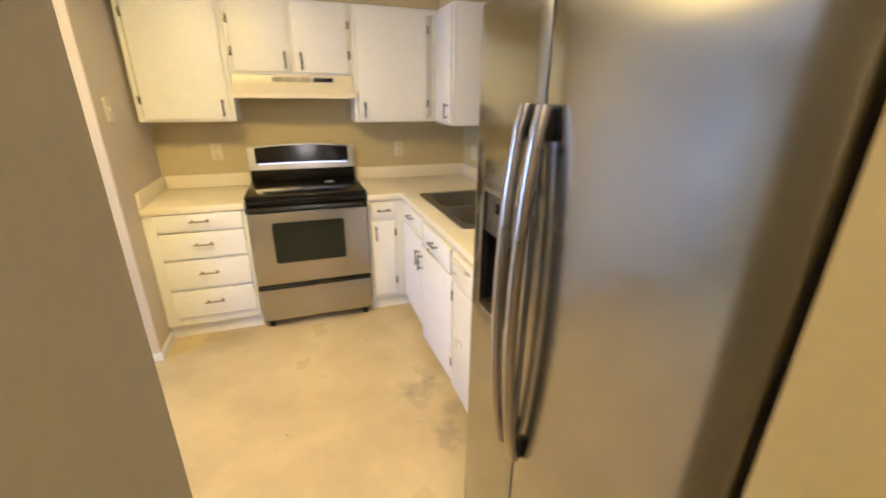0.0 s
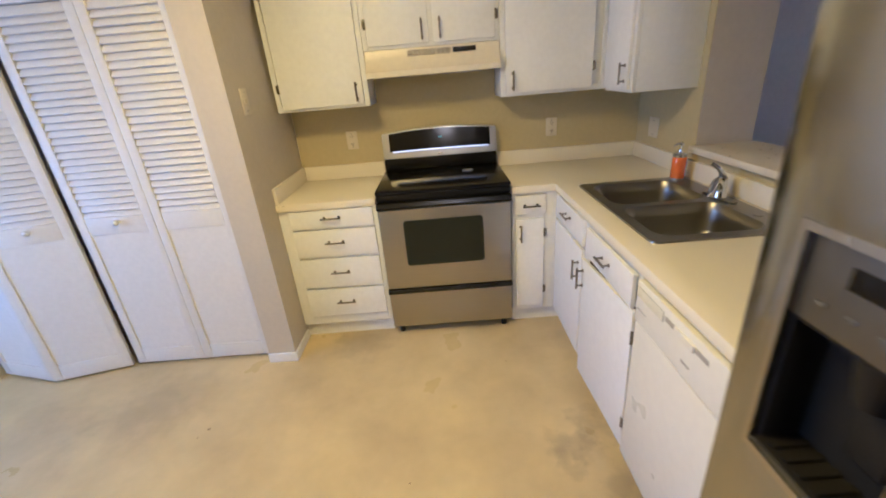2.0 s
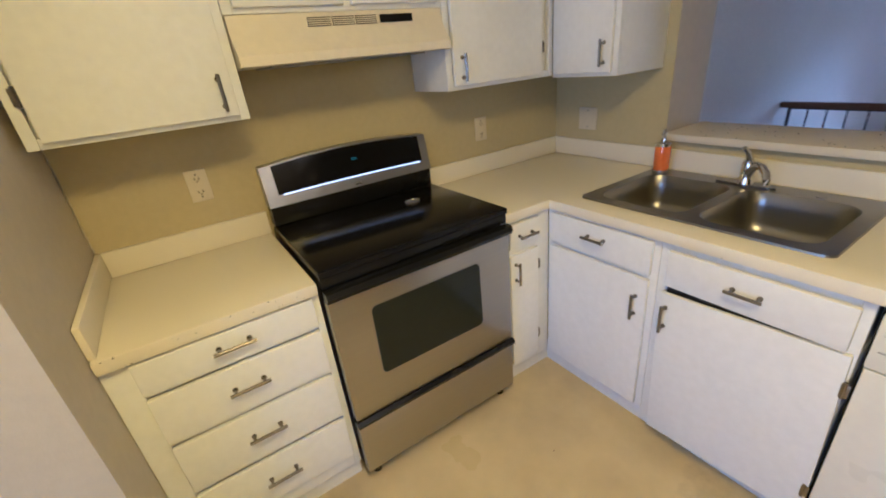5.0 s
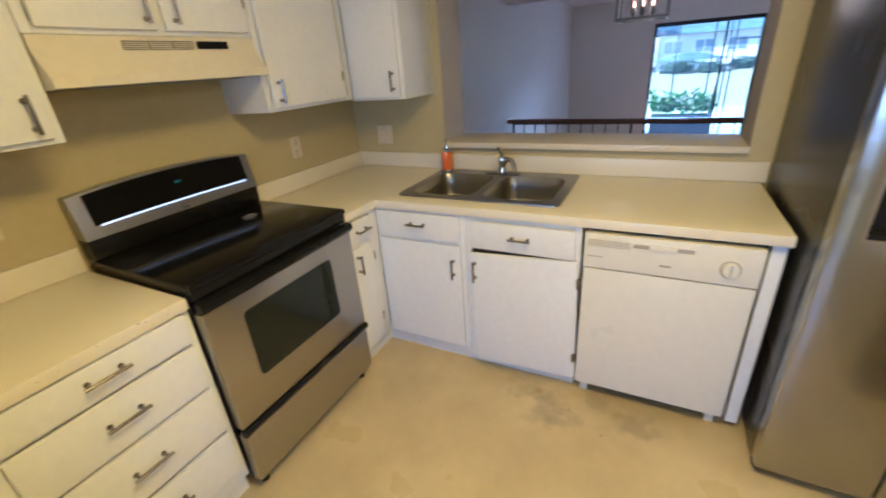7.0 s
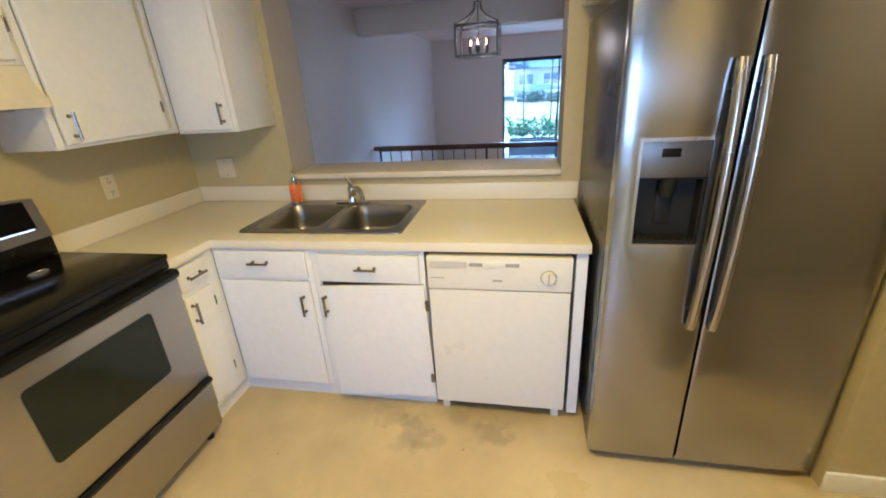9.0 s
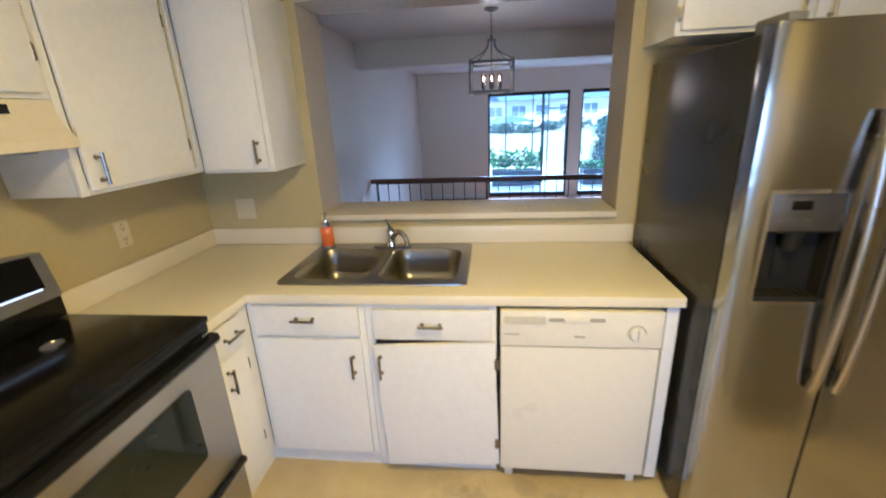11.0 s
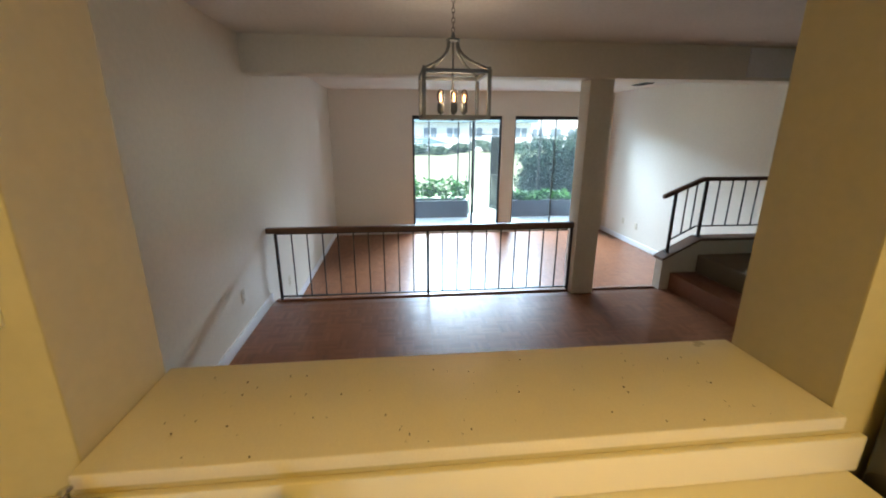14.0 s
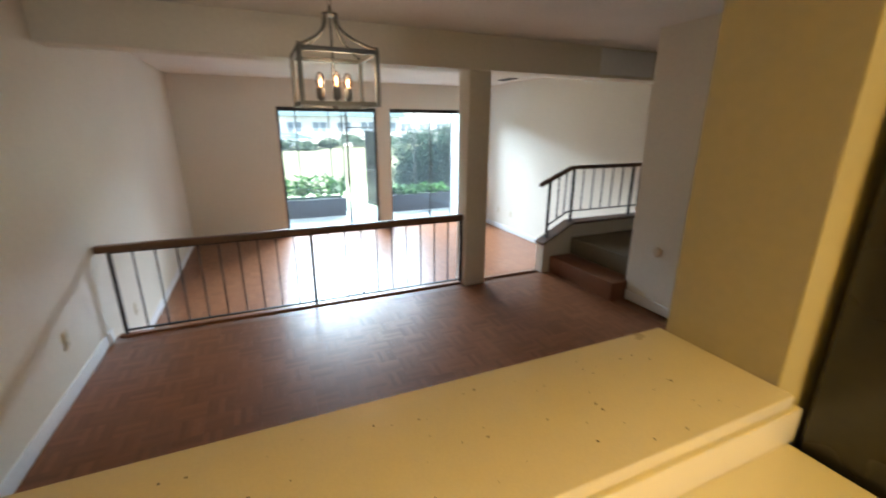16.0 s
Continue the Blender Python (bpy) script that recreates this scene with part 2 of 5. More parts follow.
def parquet(name, amount):
    """Finger parquet: five strips to a square, each strip cut from another piece of wood."""
    m = mat(name, (0.225, 0.095, 0.046), 0.33, vary=0.08, scale=5, stretch=(1, 7, 1), second=(0.195, 0.080, 0.038), second_scale=2.0,
            bump=0.012, bump_scale=40, rough_vary=0.03, spec=0.12)
    n, link = m.node_tree.nodes, m.node_tree.links.new
    b = n["Principled BSDF"]
    base = b.inputs["Base Color"].links[0].from_socket
    info, geo = n.new("ShaderNodeObjectInfo"), n.new("ShaderNodeNewGeometry")
    total, wrap, far, tone = n.new("ShaderNodeMath"), n.new("ShaderNodeMath"), n.new("ShaderNodeMath"), n.new("ShaderNodeMapRange")
    total.operation, wrap.operation, far.operation = "MULTIPLY_ADD", "FRACT", "MULTIPLY"
    total.inputs[1].default_value = 7.31
    link(info.outputs["Random"], total.inputs[0])
    link(geo.outputs["Random Per Island"], total.inputs[2])
    link(total.outputs[0], wrap.inputs[0])
    far.inputs[1].default_value = 70.0
    link(wrap.outputs[0], far.inputs[0])
    link(far.outputs[0], n["Mapping"].inputs["Location"])
    tone.inputs[3].default_value, tone.inputs[4].default_value = 1 - amount, 1 + amount
    link(wrap.outputs[0], tone.inputs[0])
    hsv = n.new("ShaderNodeHueSaturation")
    link(tone.outputs[0], hsv.inputs["Value"])
    link(base, hsv.inputs["Color"])
    link(hsv.outputs["Color"], b.inputs["Base Color"])
    return m


PARQUET = parquet("parquet_square", 0.13)
PARQUET_FAR = parquet("parquet_square_far", 0.12)

# ---------------------------------------------------------------- mesh helpers
ORIGIN = {}


def bm_new():
    return bmesh.new()


def box(bm, x0, x1, y0, y1, z0, z1, bevel=0.0, seg=2):
    """Adds a box, its edges rounded by bevel."""
    c = ((x0 + x1) / 2, (y0 + y1) / 2, (z0 + z1) / 2)
    size = (abs(x1 - x0), abs(y1 - y0), abs(z1 - z0))
    made = bmesh.ops.create_cube(bm, size=1.0, matrix=Matrix.Translation(c) @ Matrix.Diagonal((*size, 1)))["verts"]
    if bevel:
        edges = list({e for v in made for e in v.link_edges})
        bmesh.ops.bevel(bm, geom=edges, offset=min(bevel, min(size) * 0.45), segments=seg, profile=0.6, affect="EDGES")
    return bm


def rod(bm, a, b, r, sides=12, r2=None):
    """Adds a closed cylinder or cone from a to b."""
    a, b = Vector(a), Vector(b)
    turn = (b - a).to_track_quat("Z", "Y").to_matrix().to_4x4()
    bmesh.ops.create_cone(bm, cap_ends=True, segments=sides, radius1=r, radius2=r if r2 is None else r2, depth=(b - a).length,
                          matrix=Matrix.Translation((a + b) / 2) @ turn)
    return bm


def tube(bm, points, r, sides=10):
    """Adds a tube swept along points."""
    pts = [Vector(p) for p in points]
    rings = []
    up = Vector((0.13, 0.27, 0.95)).normalized()
    for i, p in enumerate(pts):
        d = (pts[min(i + 1, len(pts) - 1)] - pts[max(i - 1, 0)]).normalized()
        u = d.cross(up).normalized()
        v = d.cross(u).normalized()
        rr = r[i] if isinstance(r, (list, tuple)) else r
        rings.append([bm.verts.new(p + rr * (math.cos(k * math.tau / sides) * u + math.sin(k * math.tau / sides) * v)) for k in range(sides)])
    for a, b in zip(rings, rings[1:]):
        for k in range(sides):
            bm.faces.new((a[k], a[(k + 1) % sides], b[(k + 1) % sides], b[k]))
    bm.faces.new(rings[0])
    bm.faces.new(rings[-1])
    bmesh.ops.recalc_face_normals(bm, faces=bm.faces[:])
    return bm


def prism(bm, outline, axis, lo, hi):
    """Adds an outline of (u, v) drawn along an axis from lo to hi. Axis x: (y, z); y: (x, z); z: (x, y)."""
    put = {"x": lambda u, v, w: (w, u, v), "y": lambda u, v, w: (u, w, v), "z": lambda u, v, w: (u, v, w)}[axis]
    a = [bm.verts.new(put(u, v, lo)) for u, v in outline]
    b = [bm.verts.new(put(u, v, hi)) for u, v in outline]
    faces = [bm.faces.new(a), bm.faces.new(b)]
    for i in range(len(a)):
        j = (i + 1) % len(a)
        faces.append(bm.faces.new((a[i], a[j], b[j], b[i])))
    bmesh.ops.recalc_face_normals(bm, faces=faces)
    return bm


def lathe(bm, profile, centre, sides=24):
    """Adds a turned shape: profile of (radius, z) round the vertical through centre."""
    rings = [[bm.verts.new((centre[0] + r * math.cos(k * math.tau / sides), centre[1] + r * math.sin(k * math.tau / sides), centre[2] + z)) for k in range(sides)] for r, z in profile]
    for a, b in zip(rings, rings[1:]):
        for k in range(sides):
            bm.faces.new((a[k], a[(k + 1) % sides], b[(k + 1) % sides], b[k]))
    bm.faces.new(rings[0])
    bm.faces.new(rings[-1])
    bmesh.ops.recalc_face_normals(bm, faces=bm.faces[:])
    return bm


def link_mesh(name, bm, material, smooth=35):
    me = bpy.data.meshes.new(name)
    bm.normal_update()
    for f in bm.faces:
        f.smooth = True
    for e in bm.edges:
        e.smooth = len(e.link_faces) == 2 and e.calc_face_angle(0) < radians(smooth)
    bm.to_mesh(me)
    bm.free()
    me.materials.append(material)
    return new(name, me)


def thing(name, label, category, at=(0, 0, 0), group=""):
    """An Empty at a thing's base, for its parts."""
    ob = new(name)
    ob.empty_display_size = 0.05
    ob.location = at
    ORIGIN[ob.name] = Vector(at)
    return tagged(ob, label, category, group)


def part(name, bm, material, parent, label=""):
    """Links a bmesh, drawn in the world's place, as one mesh under a thing or part."""
    at = ORIGIN[parent.name]
    bmesh.ops.translate(bm, vec=-at, verts=bm.verts[:])
    ob = link_mesh(name, bm, material)
    ob.parent = parent
    ORIGIN[ob.name] = at
    return tagged(ob, label)


def single(name, bm, material, label, category, group="", at=None):
    """A thing that is one mesh."""
    if at is None:
        lo = [min(v.co[i] for v in bm.verts) for i in range(3)]
        hi = [max(v.co[i] for v in bm.verts) for i in range(3)]
        at = ((lo[0] + hi[0]) / 2, (lo[1] + hi[1]) / 2, lo[2])
    bmesh.ops.translate(bm, vec=-Vector(at), verts=bm.verts[:])
    ob = link_mesh(name, bm, material)
    ob.location = at
    ORIGIN[ob.name] = Vector(at)
    return tagged(ob, label, category, group)


def structure(name, bm, material, label="", category=""):
    ob = link_mesh(name, bm, material)
    ORIGIN[ob.name] = Vector((0, 0, 0))
    return tagged(ob, label, category, kind="structure")


def B(*a, **k):
    return box(bm_new(), *a, **k)


def slab(axis, us, vs, skip, lo, hi, bevel=0.0):
    """One plate over the grid us x vs but for the cells in skip, from lo to hi along the axis. x: (y, z); z: (x, y)."""
    put = {"x": lambda u, v, w: (w, u, v), "y": lambda u, v, w: (u, w, v), "z": lambda u, v, w: (u, v, w)}[axis]
    bm = bm_new()
    grid = {}
    for i in range(len(us) - 1):
        for j in range(len(vs) - 1):
            if (i, j) in skip:
                continue
            for level in (lo, hi):
                ring = []
                for a, b in ((i, j), (i + 1, j), (i + 1, j + 1), (i, j + 1)):
                    key = (a, b, level)
                    if key not in grid:
                        grid[key] = bm.verts.new(put(us[a], vs[b], level))
                    ring.append(grid[key])
                bm.faces.new(ring)
    for i in range(len(us)):
        for j in range(len(vs)):
            for di, dj, n1, n2 in ((1, 0, (i, j - 1), (i, j)), (0, 1, (i - 1, j), (i, j))):
                if i + di >= len(us) or j + dj >= len(vs):
                    continue
                have = [0 <= a < len(us) - 1 and 0 <= b < len(vs) - 1 and (a, b) not in skip for a, b in (n1, n2)]
                if have[0] != have[1]:
                    bm.faces.new((grid[(i, j, lo)], grid[(i + di, j + dj, lo)], grid[(i + di, j + dj, hi)], grid[(i, j, hi)]))
    bmesh.ops.recalc_face_normals(bm, faces=bm.faces[:])
    if bevel:
        bm.normal_update()
        edges = [e for e in bm.edges if len(e.link_faces) == 2 and e.calc_face_angle(0) > radians(60)]
        bmesh.ops.bevel(bm, geom=edges, offset=bevel, segments=2, profile=0.6, affect="EDGES")
    return bm


def round_rect(u0, u1, v0, v1, r, n=5):
    """Points of a rectangle with rounded corners."""
    out = []
    for cu, cv, a0 in ((u1 - r, v1 - r, 0), (u0 + r, v1 - r, 90), (u0 + r, v0 + r, 180), (u1 - r, v0 + r, 270)):
        for k in range(n + 1):
            a = radians(a0 + 90 * k / n)
            out.append((cu + r * math.cos(a), cv + r * math.sin(a)))
    return out

# ---------------------------------------------------------------- structure
YW, XW = 3.62, 1.985          # faces of the range wall and of the serving wall
CEILING, SILL = 2.44, 1.079
LIVING = -0.41                # floor of the sunken living room

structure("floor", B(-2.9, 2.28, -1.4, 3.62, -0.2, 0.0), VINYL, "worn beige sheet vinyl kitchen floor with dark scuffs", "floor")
structure("ceiling", B(-2.9, 1.985, -1.4, 3.62, CEILING, 2.6), CEIL, "matte off-white kitchen ceiling", "ceiling")
structure("wall_north", B(-2.95, 9.95, 3.63, 3.8, -0.6, 2.6), WALL_GREY, "greige painted party wall along kitchen and living room", "wall")

# range wall of the kitchen in its own paint, left return toned for daylight
structure("wall_range", B(-0.31, 1.985, 3.612, 3.629, 0.0, CEILING), WALL, "beige painted wall behind the range", "wall")
structure("wall_return", B(-0.475, -0.315, 2.81, 3.612, 0.0, CEILING), WALL_DAYLIT, "beige wall stub between closet and counter", "wall")
structure("wall_closet", B(-2.9, -2.2, 2.81, 2.93, 0.0, CEILING), WALL_GREY, "plain painted wall beside the closet", "wall")
structure("wall_closet_head", B(-2.2, -0.475, 2.83, 2.93, 2.06, CEILING), WALL_GREY, "painted wall above the closet doors", "wall")
# west wall with the window of the breakfast corner
for i, (y0, y1, z0, z1) in enumerate(((-1.4, 0.83, 0, CEILING), (2.1, 3.62, 0, CEILING), (0.83, 2.1, 0, 0.75), (0.83, 2.1, 2.0, CEILING))):
    structure("wall_west", B(-3.05, -2.9, y0, y1, z0, z1), WALL_GREY, "plain painted wall with a window opening", "wall")
structure("wall_entry", B(-2.9, 0.397, 0.42, 0.814, 0.0, CEILING), WALL, "beige wall end beside the kitchen doorway", "wall")
structure("wall_hall_west", B(-0.75, -0.6, -1.4, 0.42, 0.0, CEILING), WALL, "plain hallway wall", "wall")
structure("wall_hall_south", B(-0.75, 1.2, -1.4, -1.25, 0.0, CEILING), WALL, "plain hallway end wall", "wall")
structure("wall_fridge", B(1.06, 2.28, 0.27, 0.424, 0.0, CEILING), WALL, "beige wall end beside the refrigerator", "wall")
structure("wall_hall_east", B(1.06, 1.2, -1.25, 0.27, 0.0, CEILING), WALL, "plain hallway wall", "wall")

# serving wall: below, beside and above the opening
OPEN = (1.366, 2.934, 2.118)
structure("wall_east", B(XW, 2.28, 0.424, 3.612, 0.0, SILL - 0.035), WALL, "beige wall under the serving opening", "wall")
# light is put into the pier colours: north one daylit, south one shaded
structure("wall_east_pier_north", B(XW + 0.005, 2.28, OPEN[1], 3.612, SILL - 0.035, CEILING), WALL_DAYLIT, "beige wall pier beside the serving opening", "wall")
structure("wall_east_pier_south", B(XW + 0.005, 2.28, 0.424, OPEN[0], SILL - 0.035, CEILING), WALL_PIER_SHADED, "beige wall pier beside the serving opening", "wall")
structure("wall_east_head", B(XW, 2.28, OPEN[0], OPEN[1], OPEN[2], CEILING), GLOSSPAINT, "glossy painted header over the serving opening", "wall")
bm = B(1.950, 2.302, OPEN[0] + 0.002, OPEN[1] - 0.002, SILL - 0.033, SILL, bevel=0.006)
structure("sill", bm, SILLTOP, "cream laminate sill of the serving opening with small chips", "sill")
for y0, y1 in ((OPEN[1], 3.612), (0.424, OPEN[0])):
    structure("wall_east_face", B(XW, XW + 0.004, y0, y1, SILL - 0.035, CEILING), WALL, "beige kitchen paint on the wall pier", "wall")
# soffit above the wall cabinets
structure("soffit", B(-0.31, XW - 0.002, 3.345, 3.61, 2.122, CEILING - 0.002), WALL, "painted soffit above the wall cabinets", "soffit")
structure("soffit_east", B(1.655, XW - 0.002, 2.99, 3.343, 2.122, CEILING - 0.002), WALL, "painted soffit above the wall cabinets", "soffit")
structure("soffit_fridge", B(1.66, XW - 0.002, 0.428, 1.31, 2.14, CEILING - 0.002), WALL, "painted soffit above the cabinet over the refrigerator", "soffit")


def skirting(name, x0, x1, y0, y1, z=0.0, h=0.095):
    return structure(name, B(x0, x1, y0, y1, z, z + h, bevel=0.005), WHITE_TRIM, "white painted baseboard", "baseboard")


skirting("baseboard", -0.48, -0.302, 2.797, 2.81, h=0.06)
skirting("baseboard", -0.315, -0.302, 2.81, 3.05, h=0.06)
skirting("baseboard", 1.046, 1.06, -1.2, 0.428)
skirting("baseboard", -2.9, -2.2, 2.797, 2.81)
skirting("baseboard", 2.29, 5.3, 3.617, 3.63)
skirting("baseboard", 5.36, 9.70, 3.617, 3.63, LIVING)
skirting("baseboard", 2.29, 4.31, -0.80, -0.787)
skirting("baseboard", 5.4, 9.70, -2.06, -2.047, LIVING)
skirting("baseboard", 9.687, 9.70, 2.1, 3.6, LIVING)

# dining room and living room
structure("floor_dining", B(2.28, 5.36, -2.06, 3.62, -0.3, -0.012), STEPWOOD, "floor slab of the dining room", "floor")
structure("floor_living", B(5.36, 9.95, -2.06, 3.63, -0.6, LIVING - 0.012), STEPWOOD, "floor slab of the sunken living room", "floor")
structure("ceiling_dining", B(2.28, 5.19, -2.06, 3.63, CEILING, 2.6), CEIL, "textured off-white dining room ceiling", "ceiling")
structure("ceiling_living", B(5.44, 9.95, -2.06, 3.63, 2.415, 2.6), CEIL, "textured off-white living room ceiling", "ceiling")
structure("beam", B(5.19, 5.44, -2.06, 3.63, 2.140, 2.6, bevel=0.006), WALL_GREY, "painted ceiling beam between dining and living room", "beam")
structure("beam_panel", B(5.175, 5.19, -1.75, -0.99, 2.17, 2.425, bevel=0.003), WHITE_TRIM, "lighter painted access panel on the beam", "panel")
structure("column", B(5.240, 5.46, 0.285, 0.520, LIVING, 2.140, bevel=0.005), WALL_GREY, "square painted column under the beam", "column")
structure("wall_dining_south", B(2.28, 4.325, -0.92, -0.80, 0.0, CEILING), WALL_GREY, "greige dining room wall beside the stairs", "wall")
structure("wall_dining_west", B(2.15, 2.28, -2.06, 0.27, 0.0, CEILING), WALL_GREY, "plain dining room wall", "wall")
structure("wall_south", B(2.15, 9.95, -2.2, -2.06, -0.6, 2.6), WALL_GREY, "light living room wall behind the stairs", "wall")

# patio wall with its two door openings
DOOR1, DOOR2, DTOP, DBOT, XB = (0.245, 2.043), (-1.60, -0.02), 1.950, LIVING + 0.02, 9.70
for y0, y1, z0, z1 in ((DOOR1[1], 3.62, -0.6, 2.415), (DOOR2[1], DOOR1[0], -0.6, 2.415), (-2.06, DOOR2[0], -0.6, 2.415),
                       (DOOR1[0], DOOR1[1], DTOP, 2.415), (DOOR2[0], DOOR2[1], DTOP, 2.415), (DOOR1[0], DOOR1[1], -0.6, DBOT), (DOOR2[0], DOOR2[1], -0.6, DBOT)):
    structure("wall_patio", B(XB, 9.86, y0, y1, z0, z1), WALL_GREY, "greige wall with sliding patio doors", "wall")


def patio_door(name, y0, y1, stile, handle_y, thin=()):
    """A sliding glass door: outer frame, two panes in slim stiles, a pull."""
    door = tagged(new(name), "dark-framed sliding glass patio door", "patio door", kind="structure")
    ORIGIN[door.name] = Vector((0, 0, 0))
    x0, x1 = XB + 0.035, XB + 0.125
    w = 0.02
    bm = bm_new()
    box(bm, x0, x1, y0, y0 + w, DBOT, DTOP, 0.003)
    box(bm, x0, x1, y1 - w, y1, DBOT, DTOP, 0.003)
    box(bm, x0, x1, y0 + w, y1 - w, DTOP - 0.035, DTOP, 0.003)
    box(bm, x0, x1, y0 + w, y1 - w, DBOT, DBOT + 0.03, 0.003)
    part("door_frame", bm, BRONZE, door)
    for k, (a, b) in enumerate(((y0 + w, stile + 0.02), (stile - 0.02, y1 - w))):
        xa = x0 + 0.012 + 0.036 * k
        bm = bm_new()
        box(bm, xa, xa + 0.028, a, a + 0.022, DBOT + 0.03, DTOP - 0.035, 0.003)
        box(bm, xa, xa + 0.028, b - 0.022, b, DBOT + 0.03, DTOP - 0.035, 0.003)
        box(bm, xa, xa + 0.028, a + 0.022, b - 0.022, DBOT + 0.03, DBOT + 0.09, 0.003)
        box(bm, xa, xa + 0.028, a + 0.022, b - 0.022, DTOP - 0.07, DTOP - 0.035, 0.003)
        leaf = part("door_leaf", bm, BRONZE, door)
        p = part("pane", B(xa + 0.011, xa + 0.017, a + 0.022, b - 0.022, DBOT + 0.09, DTOP - 0.07), PANE, leaf)
        p.visible_shadow = False
    bm = bm_new()
    tube(bm, [(x0, handle_y, 0.55), (x0 - 0.03, handle_y, 0.57), (x0 - 0.035, handle_y, 0.65), (x0 - 0.03, handle_y, 0.73), (x0, handle_y, 0.75)], 0.009)
    part("door_handle", bm, BRONZE, door)
    return door


patio_door("door_1", *DOOR1, 0.82, 0.85)
patio_door("door_2", *DOOR2, -0.90, -0.075)

# window of the breakfast corner
win = tagged(new("window_1"), "white-framed kitchen window", "window", kind="structure")
ORIGIN[win.name] = Vector((0, 0, 0))
bm = bm_new()
for y0, y1, z0, z1 in ((0.83, 0.87, 0.75, 2.0), (2.06, 2.1, 0.75, 2.0), (0.87, 2.06, 0.75, 0.79), (0.87, 2.06, 1.96, 2.0), (0.87, 2.06, 1.36, 1.40)):
    box(bm, -3.03, -2.96, y0, y1, z0, z1, 0.003)
part("window_frame", bm, WHITE_TRIM, win)

# unseen walls added above and beside the patio doors to block the sun
for y0, y1, z0 in ((-9.0, -2.2, -0.46), (-2.2, 3.8, 2.6), (3.8, 9.5, -0.46)):
    structure("wall_sun_block", B(9.70, 9.86, y0, y1, z0, 5.9), WALL_GREY, "plain pale wall, added out of view to shade the patio", "wall")

# stairs up from the dining room
structure("stair_step", B(4.30, 5.263, -0.90, -0.60, -0.012, 0.185, bevel=0.008), STEPWOOD, "brown wooden first stair step", "stair")
bm = B(4.33, 5.263, -2.06, -0.885, 0.185, 0.385, bevel=0.02, seg=3)
structure("stair_landing", bm, CARPET, "olive-brown carpeted stair landing", "stair")
bm = B(3.2, 4.30, -2.06, -0.93, 0.0, 0.385, bevel=0.02, seg=3)
structure("stair_landing_back", bm, CARPET, "olive-brown carpeted stair landing", "stair")
bm = prism(bm_new(), [(-0.50, -0.6), (-0.50, 0.33), (-0.89, 0.535), (-2.06, 0.535), (-2.06, -0.6)], "x", 5.27, 5.39)
structure("wall_knee", bm, WALL_GREY, "painted knee wall along the stair landing", "wall")
bm = prism(bm_new(), [(-0.48, 0.322), (-0.48, 0.350), (-0.89, 0.565), (-2.06, 0.565), (-2.06, 0.537), (-0.89, 0.537)], "x", 5.25, 5.41)
structure("knee_wall_cap", bm, RAILWOOD, "dark wooden cap on the knee wall", "trim")
structure("living_step", B(5.36, 5.66, -0.48, 0.28, LIVING, LIVING + 0.19, bevel=0.006), STEPWOOD, "wooden step down to the living room", "stair")
structure("dining_nosing", B(5.32, 5.375, 0.52, 3.60, -0.20, 0.004, bevel=0.008), STEPWOOD, "wooden edge of the raised dining floor", "trim")
structure("dining_nosing_south", B(5.32, 5.375, -0.48, 0.28, -0.185, 0.004, bevel=0.008), STEPWOOD, "wooden edge of the raised dining floor", "trim")

# ---------------------------------------------------------------- kitchen cabinets
def pull(parent, c, along, out, length=0.105):
    """A bar pull: a thin bar on two posts, its ends past the posts. Along and out are unit vectors."""
    c, a, o = Vector(c), Vector(along), Vector(out)
    bm = bm_new()
    for s in (-1, 1):
        foot = c + a * s * length * 0.36
        rod(bm, foot, foot + o * 0.028, 0.0045, 8)
        rod(bm, foot, foot + o * 0.004, 0.008, 10)
    rod(bm, c - a * length / 2 + o * 0.028, c + a * length / 2 + o * 0.028, 0.0055, 10)
    return part("handle", bm, NICKEL, parent, "brushed nickel bar handle")


def hinge(parent, c, along_y):
    """A small surface hinge with its barrel."""
    x, y, z = c
    bm = bm_new()
    rod(bm, (x, y, z - 0.026), (x, y, z + 0.026), 0.006, 8)
    if along_y:
        box(bm, x - 0.003, x + 0.004, y - 0.012, y + 0.012, z - 0.022, z + 0.022, 0.001)
    else:
        box(bm, x - 0.012, x + 0.012, y - 0.003, y + 0.004, z - 0.022, z + 0.022, 0.001)
    return part("hinge", bm, NICKEL, parent, "small tarnished hinge")


def front(parent, name, axis, face, u0, u1, z0, z1, thick=0.019, tilt=0.0, rack=0.0, swing=0.0):
    """A slab door or drawer front, proud of the face frame. Axis y: faces -y; axis x: faces -x."""
    bm = bm_new()
    if axis == "y":
        box(bm, u0, u1, face - thick, face - 0.001, z0, z1, 0.005)
    else:
        box(bm, face - thick, face - 0.001, u0, u1, z0, z1, 0.005)
    if tilt:
        hub = Vector((face, u0, z0))
        bmesh.ops.rotate(bm, verts=bm.verts[:], cent=hub, matrix=Matrix.Rotation(radians(tilt), 3, "Y"))
    if rack:
        bmesh.ops.rotate(bm, verts=bm.verts[:], cent=Vector((face, u0, z1)), matrix=Matrix.Rotation(radians(rack), 3, "X"))
    if swing:
        bmesh.ops.rotate(bm, verts=bm.verts[:], cent=Vector((face, u0, z0)), matrix=Matrix.Rotation(radians(swing), 3, "Z"))
    return part(name, bm, WHITE, parent)


